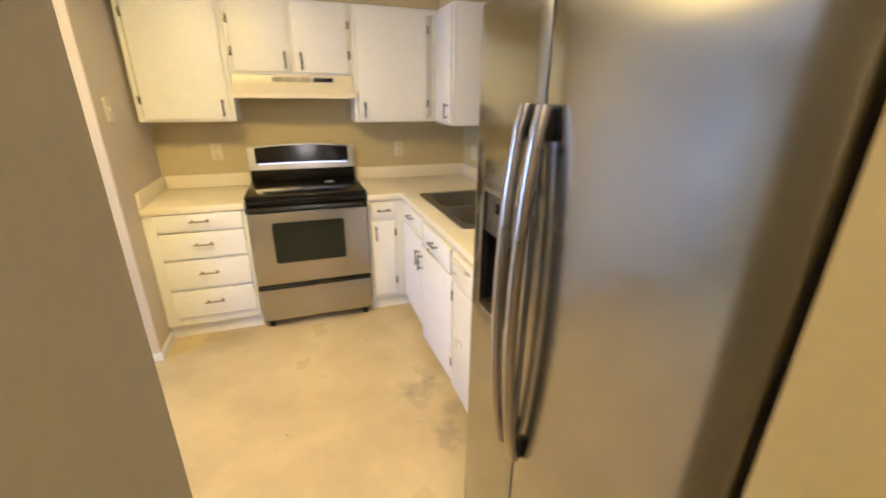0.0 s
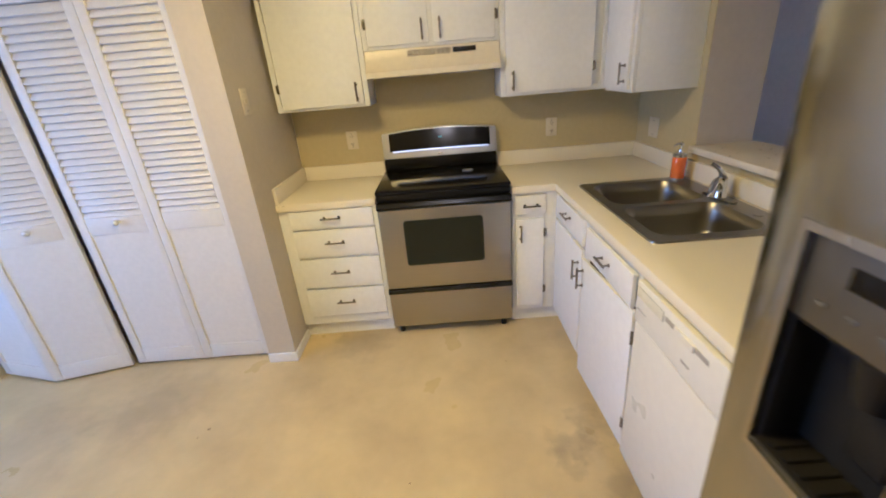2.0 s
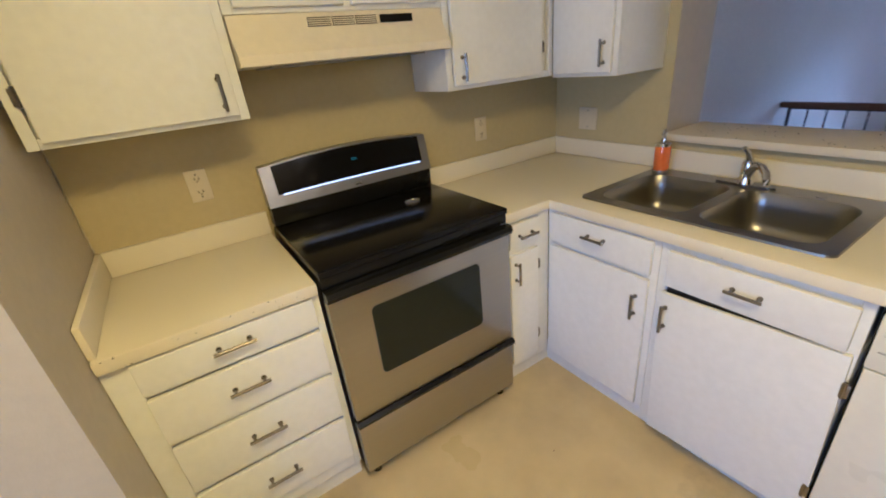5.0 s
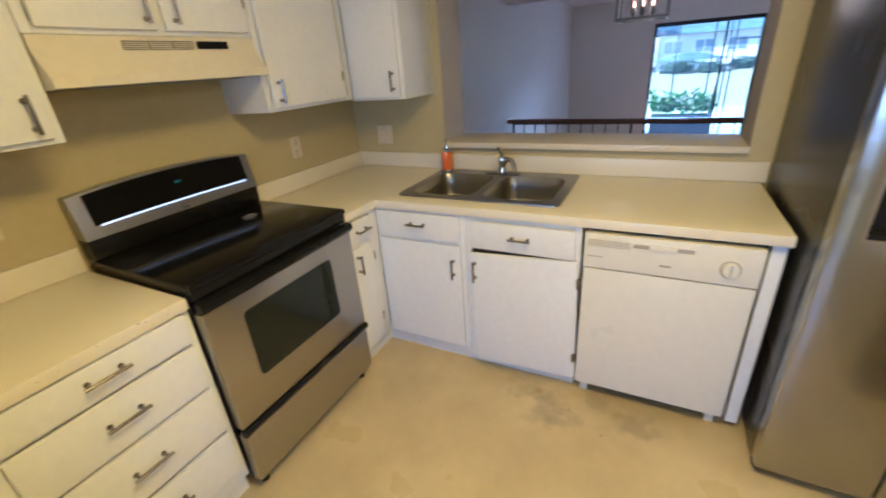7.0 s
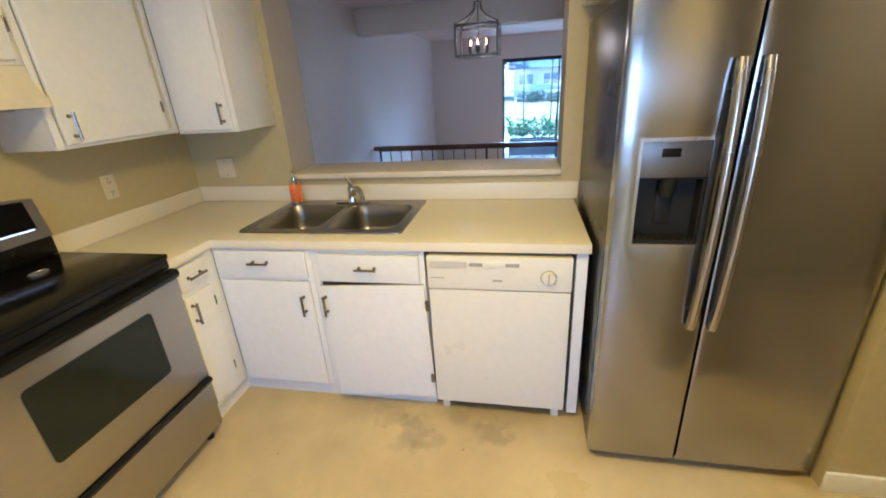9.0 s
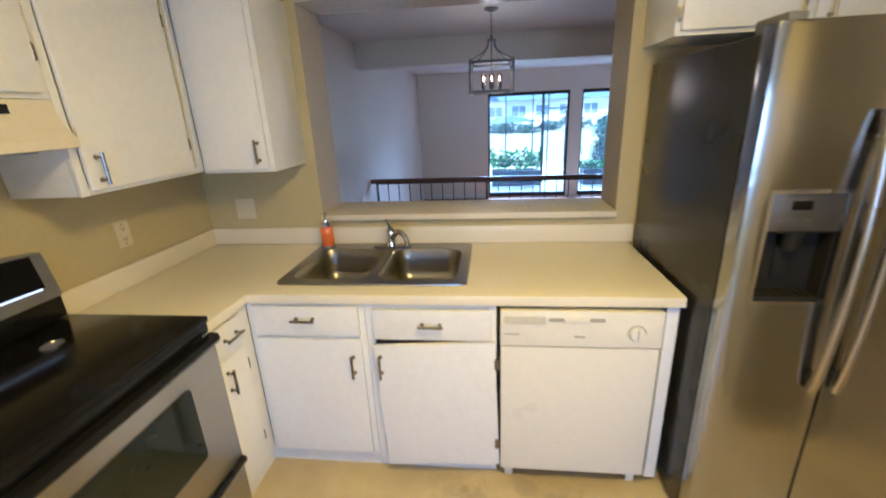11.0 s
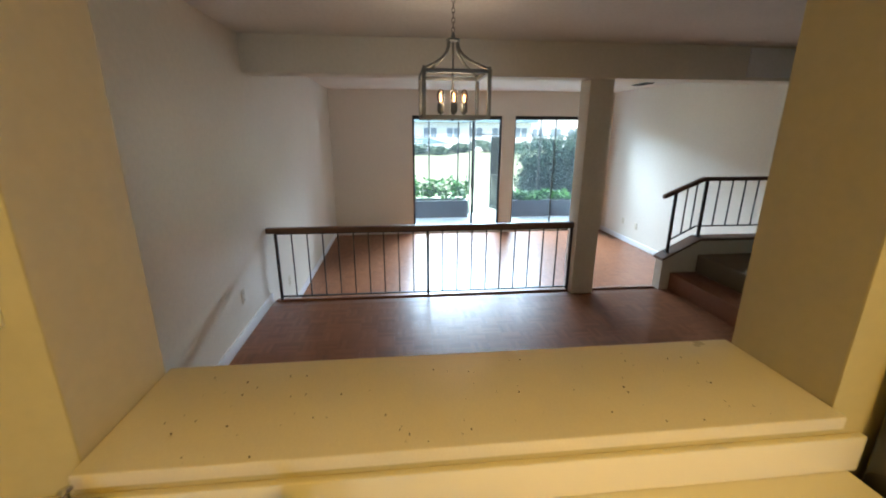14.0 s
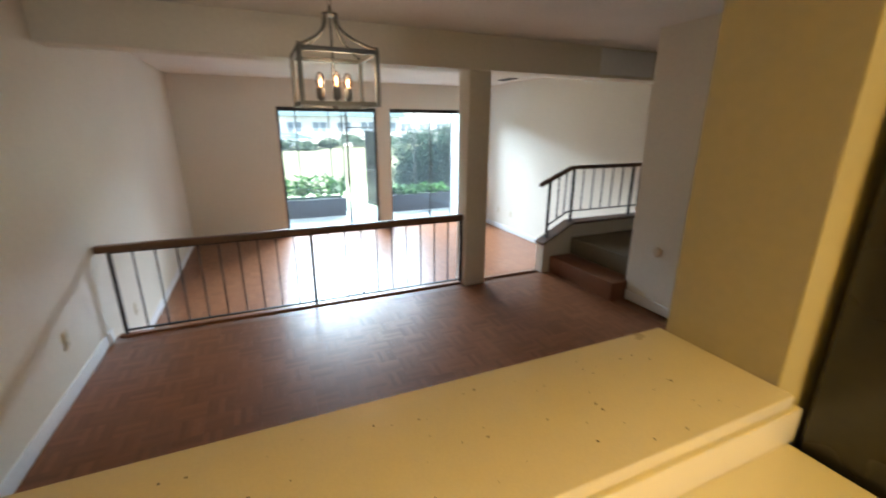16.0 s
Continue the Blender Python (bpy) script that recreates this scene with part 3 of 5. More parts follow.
def frame_face(axis, face, u0, u1, z0, z1, holes, thick=0.02):
    """Bars of a face frame round rectangular holes, given bar by bar."""
    bm = bm_new()
    for a, b, c, d in holes:
        if axis == "y":
            box(bm, a, b, face, face + thick, c, d, 0.002)
        else:
            box(bm, face, face + thick, a, b, c, d, 0.002)
    return bm


def body_box(x0, x1, y0, y1, z0, z1, open_side="y"):
    """A closed carcass behind the face frame."""
    return B(x0, x1, y0, y1, z0, z1, bevel=0.002)


UP = (0, 0, 1)
TOPZ = 2.118
FY = 3.335                       # face of the wall cabinets on the range wall


def wall_cabinet(x0, x1, z0, doors, label, pulls, hinges, y1=3.61):
    """A wall cabinet on the range wall with slab doors."""
    cab = thing("wall_cabinet", label, "cabinet", ((x0 + x1) / 2, FY, z0), "kitchen wall cabinets")
    part("body", body_box(x0 + 0.001, x1 - 0.001, FY + 0.021, y1, z0, TOPZ), WHITE, cab)
    bars = [(x0, x0 + 0.028, z0, TOPZ), (x1 - 0.028, x1, z0, TOPZ), (x0 + 0.028, x1 - 0.028, z0, z0 + 0.028), (x0 + 0.028, x1 - 0.028, TOPZ - 0.04, TOPZ)]
    if len(doors) > 1:
        mid = (doors[0][1] + doors[1][0]) / 2
        bars.append((mid - 0.02, mid + 0.02, z0 + 0.028, TOPZ - 0.04))
    part("face_frame", frame_face("y", FY, x0, x1, z0, TOPZ, bars), WHITE, cab)
    for (a, b), px, hx in zip(doors, pulls, hinges):
        d = front(cab, "door", "y", FY, a, b, z0 + 0.016, TOPZ - 0.022)
        pull(d, (px, FY - 0.019, z0 + 0.085), UP, (0, -1, 0))
        for hz in (z0 + 0.13, TOPZ - 0.13):
            hinge(d, (hx, FY - 0.008, hz), False)
    return cab


wall_cabinet(-0.290, 0.260, 1.385, [(-0.252, 0.232)], "white painted wall cabinet beside the range hood", [0.195], [-0.258])
wall_cabinet(0.262, 1.031, 1.676, [(0.292, 0.637), (0.663, 1.005)], "low white wall cabinet above the range hood", [0.60, 0.70], [0.286, 1.011])
wall_cabinet(1.033, 1.643, 1.372, [(1.062, 1.560)], "white painted wall cabinet in the kitchen corner", [1.10], [1.566])

# the cabinet that turns the corner on the serving wall
cab = thing("wall_cabinet", "white wall cabinet beside the serving opening", "cabinet", (1.8, 3.15, 1.362), "kitchen wall cabinets")
part("body", body_box(1.666, XW - 0.002, 2.983, 3.334, 1.362, TOPZ, open_side="x"), WHITE, cab)
part("face_frame", frame_face("x", 1.645, 0, 0, 0, 0, [(2.983, 3.013, 1.362, TOPZ), (3.305, 3.334, 1.362, TOPZ), (3.013, 3.305, 1.362, 1.39), (3.013, 3.305, 2.08, TOPZ)]), WHITE, cab)
d = front(cab, "door", "x", 1.645, 3.005, 3.315, 1.378, 2.096)
pull(d, (1.626, 3.04, 1.455), UP, (-1, 0, 0))
# the cabinet over the refrigerator
cab = thing("wall_cabinet", "short white wall cabinet above the refrigerator", "cabinet", (1.8, 0.85, 1.825), "kitchen wall cabinets")
part("body", body_box(1.671, XW - 0.002, 0.430, 1.312, 1.825, 2.135, open_side="x"), WHITE, cab)
part("face_frame", frame_face("x", 1.65, 0, 0, 0, 0, [(0.430, 0.458, 1.825, 2.135), (1.284, 1.312, 1.825, 2.135), (0.835, 0.865, 1.853, 2.105), (0.458, 1.284, 1.825, 1.853), (0.458, 1.284, 2.105, 2.135)]), WHITE, cab)
for a, b, py, hy in ((0.446, 0.842, 0.80, 0.440), (0.858, 1.294, 0.90, 1.30)):
    d = front(cab, "door", "x", 1.65, a, b, 1.842, 2.12)
    pull(d, (1.631, py, 1.90), UP, (-1, 0, 0))
    for hz in (1.90, 2.06):
        hinge(d, (1.640, hy, hz), True)

# ---------------------------------------------------------------- base cabinets
BY, BX, TOP = 3.035, 1.305, 0.868
cab = thing("drawer_cabinet", "white base cabinet with four drawers beside the range", "cabinet", (-0.03, 3.3, 0.0), "kitchen base cabinets")
part("body", body_box(-0.310, 0.258, BY + 0.021, 3.61, 0.115, TOP), WHITE, cab)
part("face_frame", frame_face("y", BY, 0, 0, 0, 0, [(-0.313, -0.245, 0.10, TOP), (0.235, 0.260, 0.10, TOP), (-0.245, 0.235, 0.10, 0.165), (-0.245, 0.235, 0.352, 0.382),
                                                     (-0.245, 0.235, 0.552, 0.582), (-0.245, 0.235, 0.742, 0.772), (-0.245, 0.235, 0.855, TOP)]), WHITE, cab)
part("toe_kick", B(-0.313, 0.260, BY + 0.035, BY + 0.05, 0.0, 0.10), WHITE, cab)
for z0, z1 in ((0.757, 0.862), (0.575, 0.742), (0.370, 0.558), (0.165, 0.352)):
    d = front(cab, "drawer", "y", BY, -0.248, 0.236, z0, z1)
    pull(d, (-0.005, BY - 0.019, (z0 + z1) / 2 + 0.008), (1, 0, 0), (0, -1, 0), 0.115)

cab = thing("base_cabinet", "narrow white base cabinet in the corner beside the range", "cabinet", (1.15, 3.3, 0.0), "kitchen base cabinets")
part("body", body_box(1.040, 1.30, BY + 0.021, 3.61, 0.115, TOP), WHITE, cab)
part("face_frame", frame_face("y", BY, 0, 0, 0, 0, [(1.037, 1.068, 0.10, TOP), (1.225, 1.303, 0.10, TOP), (1.068, 1.225, 0.10, 0.16), (1.068, 1.225, 0.70, 0.75), (1.068, 1.225, 0.85, TOP)]), WHITE, cab)
part("toe_kick", B(1.037, 1.36, BY + 0.035, BY + 0.05, 0.0, 0.10), WHITE, cab)
d = front(cab, "drawer", "y", BY, 1.058, 1.232, 0.742, 0.852)
pull(d, (1.145, BY - 0.019, 0.795), (1, 0, 0), (0, -1, 0), 0.10)
d = front(cab, "door", "y", BY, 1.058, 1.222, 0.135, 0.712)
pull(d, (1.085, BY - 0.019, 0.63), UP, (0, -1, 0))
hinge(d, (1.228, BY - 0.008, 0.24), False)
hinge(d, (1.228, BY - 0.008, 0.62), False)

cab = thing("sink_cabinet", "white base cabinet under the sink with a drawer and a door", "cabinet", (1.6, 2.77, 0.0), "kitchen base cabinets")
part("body", body_box(BX + 0.021, 1.97, 2.522, 3.034, 0.10, 0.70, open_side="x"), WHITE, cab)
part("face_frame", frame_face("x", BX, 0, 0, 0, 0, [(2.522, 2.555, 0.10, TOP), (3.0, 3.034, 0.10, TOP), (2.555, 3.0, 0.10, 0.135), (2.555, 3.0, 0.68, 0.73), (2.555, 3.0, 0.82, TOP)]), WHITE, cab)
part("toe_kick", B(BX + 0.035, BX + 0.05, 2.522, 3.084, 0.0, 0.10), WHITE, cab)
d = front(cab, "drawer", "x", BX, 2.545, 3.004, 0.722, 0.855)
pull(d, (BX - 0.019, 2.775, 0.80), (0, 1, 0), (-1, 0, 0), 0.10)
d = front(cab, "door", "x", BX, 2.545, 3.008, 0.112, 0.702)
pull(d, (BX - 0.019, 2.585, 0.585), UP, (-1, 0, 0))

cab = thing("sink_cabinet", "white sink cabinet, drawer front sagging and door ajar at top", "cabinet", (1.6, 2.25, 0.0), "kitchen base cabinets")
part("body", body_box(BX + 0.021, 1.97, 1.985, 2.52, 0.10, 0.70, open_side="x"), WHITE, cab)
part("face_frame", frame_face("x", BX, 0, 0, 0, 0, [(1.985, 2.012, 0.06, TOP), (2.487, 2.520, 0.06, TOP), (2.012, 2.487, 0.06, 0.10), (2.012, 2.487, 0.712, 0.735), (2.012, 2.487, 0.80, TOP)]), WHITE, cab)
# dark board put in for the shade behind the door's top edge
part("shadow_gap", B(BX + 0.004, BX + 0.0205, 2.013, 2.486, 0.56, 0.711), INSIDE, cab, "dark board painted for the shade in the gap above the door")
part("toe_kick", B(BX + 0.035, BX + 0.05, 1.985, 2.520, 0.0, 0.06), WHITE, cab)
d = front(cab, "drawer", "x", BX - 0.004, 2.006, 2.484, 0.712, 0.846, tilt=-1.2)
pull(d, (BX - 0.025, 2.245, 0.785), (0, 1, 0), (-1, 0, 0), 0.10)
d = front(cab, "door", "x", BX, 1.992, 2.492, 0.085, 0.706, rack=-1.9, swing=1.8)
pull(d, (BX - 0.036, 2.462, 0.60), UP, (-1, 0, 0))
for hz in (0.20, 0.60):
    hinge(d, (BX - 0.016, 1.985, hz), True)
part("end_panel", B(BX + 0.005, 1.97, 1.300, 1.345, 0.035, TOP, bevel=0.002), WHITE, cab, "white end panel beside the dishwasher")

# ---------------------------------------------------------------- worktops
SINK = (1.383, 1.940, 2.104, 2.936)
top = thing("worktop", "cream laminate worktop with chipped front edge beside the range", "worktop", (-0.03, 3.3, TOP))
part("slab", B(-0.311, 0.259, 3.013, 3.61, TOP + 0.001, 0.91, bevel=0.006), LAMINATE, top)
part("backsplash", B(-0.295, 0.259, 3.592, 3.611, 0.9105, 1.005, bevel=0.004), LAMINATE, top)
part("side_splash", B(-0.313, -0.296, 3.03, 3.611, 0.9105, 1.005, bevel=0.004), LAMINATE, top)
top = thing("worktop", "cream laminate corner worktop round the sink", "worktop", (1.6, 2.4, TOP))
hx0, hx1, hy0, hy1 = SINK[0] + 0.02, SINK[1] - 0.02, SINK[2] + 0.02, SINK[3] - 0.02
bm = slab("z", [1.036, 1.283, hx0, hx1, 1.975], [1.293, hy0, hy1, 3.013, 3.61], {(0, 0), (0, 1), (0, 2), (2, 1)}, TOP + 0.001, 0.91, bevel=0.005)
part("slab", bm, LAMINATE, top)
part("backsplash", B(1.036, 1.966, 3.592, 3.611, 0.9105, 1.005, bevel=0.004), LAMINATE, top)
part("side_splash", B(1.966, 1.984, 1.275, 3.611, 0.9105, 1.005, bevel=0.004), LAMINATE, top)


# ---------------------------------------------------------------- appliances
RX0, RX1 = 0.266, 1.028
range_ = thing("range", "stainless steel electric range with black glass cooktop", "range", (0.647, 3.3, 0.0))
part("body", B(RX0 + 0.004, RX1 - 0.004, 3.03, 3.60, 0.06, 0.925, bevel=0.004), BLACK, range_)
top = part("cooktop", B(RX0, RX1, 2.992, 3.555, 0.926, 0.949, bevel=0.007), BLACK_GLASS, range_, "black ceramic glass cooktop")
part("front_trim", B(RX0 + 0.002, RX1 - 0.002, 2.998, 3.03, 0.886, 0.925, bevel=0.008), BLACK, range_)
bm = lathe(bm_new(), [(0.034, 0.0), (0.034, 0.004), (0.028, 0.005), (0.026, 0.002)], (0.0, 0.0, 0.0), 28)
bmesh.ops.scale(bm, vec=(1.0, 0.75, 1.0), verts=bm.verts[:])
bmesh.ops.translate(bm, vec=(0.815, 3.365, 0.9495), verts=bm.verts[:])
part("spoon_rest", bm, SILVER, top, "small silver oval rest on the cooktop")
door = part("oven_door", B(RX0 + 0.003, RX1 - 0.003, 2.985, 3.029, 0.335, 0.838, bevel=0.007), STEEL, range_, "brushed steel oven door")
bm = prism(bm_new(), round_rect(0.402, 0.868, 0.486, 0.775, 0.022), "y", 2.9843, 2.990)
part("window_rim", bm, SILVER, door, "thin bright rim of the oven window")
bm = prism(bm_new(), round_rect(0.4055, 0.8645, 0.4895, 0.7715, 0.0195), "y", 2.9812, 2.9836)
part("oven_window", bm, OVEN_GLASS, door, "dark tinted oven window")
bm = prism(bm_new(), [(2.999, 0.842), (2.972, 0.846), (2.962, 0.862), (2.968, 0.880), (2.999, 0.884)], "x", RX0 + 0.001, RX1 - 0.001)
part("door_handle", bm, BLACK, door, "full-width black oven handle")
drawer = part("drawer", B(RX0 + 0.003, RX1 - 0.003, 2.988, 3.029, 0.062, 0.300, bevel=0.007), STEEL, range_, "brushed steel storage drawer")
bm = prism(bm_new(), [(3.0, 0.302), (2.975, 0.305), (2.970, 0.320), (2.978, 0.332), (3.0, 0.333)], "x", RX0 + 0.001, RX1 - 0.001)
part("drawer_handle", bm, BLACK, drawer, "black drawer pull strip")
for fx in (RX0 + 0.05, RX1 - 0.05):
    for fy in (3.04, 3.53):
        part("foot", rod(bm_new(), (fx, fy, 0.0), (fx, fy, 0.062), 0.018, 12), RUBBER, range_)


def console(bm, s0, s1, f0, f1, out, n=14):
    """A slice of the back console: from fraction s0 to s1 of its width, f0 to f1 of its arched height, proud by out."""
    lo, hi = [], []
    for k in range(n + 1):
        s = s0 + (s1 - s0) * k / n
        x = RX0 + 0.004 + s * (RX1 - RX0 - 0.008)
        ztop = 1.185 + 0.024 * (1 - (2 * s - 1) ** 2)
        row = []
        for f in (f0, f1):
            row.append((x, 3.528 + 0.030 * f - out, 1.028 + (ztop - 1.028) * f))
        lo.append(row[0])
        hi.append(row[1])
    back = [(x, 3.603, z) for x, y, z in hi], [(x, 3.603, z) for x, y, z in lo]
    rings = [[bm.verts.new(p) for p in line] for line in (lo, hi, back[0], back[1])]
    for a, b in zip(rings, rings[1:] + rings[:1]):
        for k in range(n):
            bm.faces.new((a[k], a[k + 1], b[k + 1], b[k]))
    for k in (0, n):
        bm.faces.new([r[k] for r in rings])
    bmesh.ops.recalc_face_normals(bm, faces=bm.faces[:])
    return bm


part("riser", B(RX0 + 0.006, RX1 - 0.006, 3.535, 3.602, 0.9495, 1.027, bevel=0.003), BLACK, range_)
con = part("console", console(bm_new(), 0, 1, 0, 1, 0.0), SILVER, range_, "silver arched control console")
glass_part = part("control_glass", console(bm_new(), 0.06, 0.945, 0.27, 0.96, 0.003), BLACK_GLASS, con, "black touch control glass")
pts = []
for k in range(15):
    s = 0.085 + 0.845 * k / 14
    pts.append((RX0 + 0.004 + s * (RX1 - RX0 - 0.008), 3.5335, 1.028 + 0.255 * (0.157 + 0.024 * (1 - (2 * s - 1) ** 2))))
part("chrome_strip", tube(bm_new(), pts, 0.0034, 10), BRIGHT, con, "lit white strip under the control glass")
part("badge", B(0.632, 0.664, 3.519, 3.53, 1.040, 1.048, bevel=0.002), CHROME, con)
bm = bm_new()
for k in range(3):
    box(bm, 0.643 + 0.009 * k, 0.649 + 0.009 * k, 3.543, 3.55, 1.143, 1.152)
part("display", bm, DISPLAY, con, "small lit clock display")
# range hood under the low cabinet
hood = thing("range_hood", "almond enamelled range hood under the wall cabinet", "range hood", (0.647, 3.4, 1.53))
HOODLIP = 3.280
bm = prism(bm_new(), [(3.608, 1.674), (3.333, 1.674), (3.328, 1.625), (HOODLIP + 0.006, 1.566), (HOODLIP, 1.560), (HOODLIP, 1.532), (HOODLIP + 0.012, 1.530), (3.608, 1.530)], "x", RX0 - 0.001, RX1)
part("canopy", bm, BISQUE, hood)
for k in range(3):
    vent = part("vent", B(0.506 + 0.084 * k, 0.584 + 0.084 * k, 3.3255, 3.330, 1.633, 1.660, bevel=0.001), RUBBER, hood, "dark louvred vent slot")
    for j in range(4):
        part("vent_bar", B(0.506 + 0.084 * k, 0.584 + 0.084 * k, 3.3225, 3.3255, 1.6355 + 0.006 * j, 1.6385 + 0.006 * j), BISQUE, vent)
part("switch_panel", B(0.765, 0.895, 3.3235, 3.330, 1.634, 1.660, bevel=0.001), BLACK, hood, "black switch panel")
part("filter", B(0.36, 0.93, HOODLIP + 0.04, 3.56, 1.5245, 1.5295), SILVER, hood)

# ---------------------------------------------------------------- dishwasher
dw = thing("dishwasher", "white built-in dishwasher with control dial", "dishwasher", (1.6, 1.66, 0.0))
DX = BX - 0.006
part("tub", B(DX + 0.03, 1.96, 1.352, 1.978, 0.09, 0.862), RUBBER, dw)
door = part("door", B(DX - 0.014, DX + 0.028, 1.362, 1.968, 0.068, 0.690, bevel=0.006), DW, dw)
panel = part("control_panel", B(DX - 0.018, DX + 0.028, 1.360, 1.970, 0.696, 0.850, bevel=0.006), DW, dw)
g = part("vent", B(DX - 0.020, DX - 0.0165, 1.795, 1.955, 0.795, 0.828, bevel=0.001), GREYPL, panel, "dark vent grille")
for j in range(6):
    part("vent_bar", B(DX - 0.0225, DX - 0.020, 1.794, 1.956, 0.7945 + 0.0061 * j, 0.7982 + 0.0061 * j), DW, g)
part("latch_recess", B(DX - 0.0195, DX - 0.017, 1.575, 1.785, 0.806, 0.822, bevel=0.001), DWGREY, panel)
part("latch", B(DX - 0.027, DX - 0.018, 1.632, 1.728, 0.803, 0.826, bevel=0.004), DW, panel)
bm = bm_new()
rod(bm, (DX - 0.018, 1.455, 0.762), (DX - 0.020, 1.455, 0.762), 0.034, 28)
ring = part("dial_ring", bm, DWGREY, panel)
part("dial", rod(bm_new(), (DX - 0.018, 1.455, 0.762), (DX - 0.034, 1.455, 0.762), 0.029, 28, r2=0.026), DW, panel)
part("dial_pointer", B(DX - 0.0365, DX - 0.0335, 1.4525, 1.4575, 0.738, 0.786, bevel=0.001), DWGREY, panel)
part("badge", B(DX - 0.019, DX - 0.0178, 1.895, 1.955, 0.748, 0.752), DWGREY, panel)
part("badge", B(DX - 0.019, DX - 0.0178, 1.645, 1.685, 0.738, 0.746), DWGREY, panel)
for fy in (1.40, 1.93):
    part("foot", B(DX + 0.02, DX + 0.045, fy - 0.018, fy + 0.018, 0.0, 0.09, bevel=0.003), DW, dw)
part("kick_plate", B(DX + 0.06, DX + 0.07, 1.352, 1.978, 0.0, 0.09), RUBBER, dw)

# ---------------------------------------------------------------- refrigerator
FX, FY0, FY1, FT = 1.080, 0.454, 1.276, 1.775
fr = thing("refrigerator", "stainless steel side-by-side refrigerator with dark grey sides", "refrigerator", (1.5, 0.88, 0.0))
part("case", B(FX + 0.085, 1.955, FY0 + 0.004, FY1 - 0.004, 0.03, FT - 0.02, bevel=0.006), FRIDGE_SIDE, fr)
part("toe_grille", B(FX + 0.05, FX + 0.085, FY0 + 0.01, FY1 - 0.01, 0.012, 0.045), RUBBER, fr)
SEAM = 0.943


def fridge_door(y0, y1, hole=None):
    """A door with a softly bowed steel front, round edges and, if any, a niche cut in."""
    ys = sorted(set([y0 + (y1 - y0) * k / 8 for k in range(9)] + (list(hole[:2]) if hole else [])))
    zs = sorted(set([0.05 + (FT - 0.05) * k / 6 for k in range(7)] + (list(hole[2:]) if hole else [])))
    skip = set()
    if hole:
        for i in range(len(ys) - 1):
            for j in range(len(zs) - 1):
                if hole[0] - 1e-6 <= ys[i] and ys[i + 1] <= hole[1] + 1e-6 and hole[2] - 1e-6 <= zs[j] and zs[j + 1] <= hole[3] + 1e-6:
                    skip.add((i, j))
    bm = slab("x", ys, zs, skip, FX, FX + 0.075, bevel=0.010)
    for v in bm.verts:
        if v.co.x < FX + 0.03:
            s = (v.co.y - FY0) / (FY1 - FY0) * 2 - 1
            v.co.x += 0.007 * s ** 6
    return bm


NICHE = (1.008, 1.205, 0.996, 1.329)
left = part("freezer_door", fridge_door(SEAM + 0.003, FY1, NICHE), STEEL_H, fr)
right = part("door", fridge_door(FY0, SEAM - 0.003), STEEL_H, fr)
xn = FX + 0.014
disp = part("dispenser_panel", B(xn - 0.004, xn + 0.02, NICHE[0] + 0.001, NICHE[1] - 0.001, 1.216, 1.328, bevel=0.003), DARKSTEEL, left, "grey dispenser control panel")
part("dispenser_screen", B(xn - 0.006, xn - 0.003, 1.092, 1.146, 1.280, 1.307, bevel=0.001), BLACK_GLASS, disp)
for k in range(4):
    part("dispenser_button", B(xn - 0.006, xn - 0.003, 1.050 + 0.038 * k, 1.062 + 0.038 * k, 1.246, 1.251), GREYPL, disp)
niche = part("dispenser_niche", B(FX + 0.068, FX + 0.074, NICHE[0], NICHE[1], 0.996, 1.216), RUBBER, left, "black dispenser recess")
for y0 in (NICHE[0], NICHE[1] - 0.006):
    part("niche_side", B(xn, FX + 0.068, y0, y0 + 0.006, 0.996, 1.216), RUBBER, niche)
part("niche_top", B(xn, FX + 0.068, NICHE[0] + 0.006, NICHE[1] - 0.006, 1.210, 1.216), RUBBER, niche)
part("drip_tray", B(xn - 0.008, FX + 0.068, NICHE[0] + 0.006, NICHE[1] - 0.006, 0.996, 1.008), RUBBER, niche)
for k in range(7):
    part("grille_bar", B(xn - 0.002, FX + 0.066, 1.030 + 0.024 * k, 1.040 + 0.024 * k, 1.0081, 1.012), RUBBER, niche)
part("nozzle", rod(bm_new(), (FX + 0.045, 1.107, 1.2095), (FX + 0.045, 1.107, 1.150), 0.032, 20, r2=0.022), RUBBER, left)
part("paddle", B(FX + 0.058, FX + 0.066, 1.082, 1.132, 1.05, 1.16, bevel=0.006), RUBBER, left)
bm = slab("x", [NICHE[0] - 0.012, NICHE[0], NICHE[1], NICHE[1] + 0.010], [0.984, 0.996, 1.329, 1.341], {(1, 1)}, FX - 0.001, FX + 0.03)
for v in bm.verts:
    v.co.x += 0.007 * ((v.co.y - FY0) / (FY1 - FY0) * 2 - 1) ** 6
part("dispenser_rim", bm, BARMETAL, left)


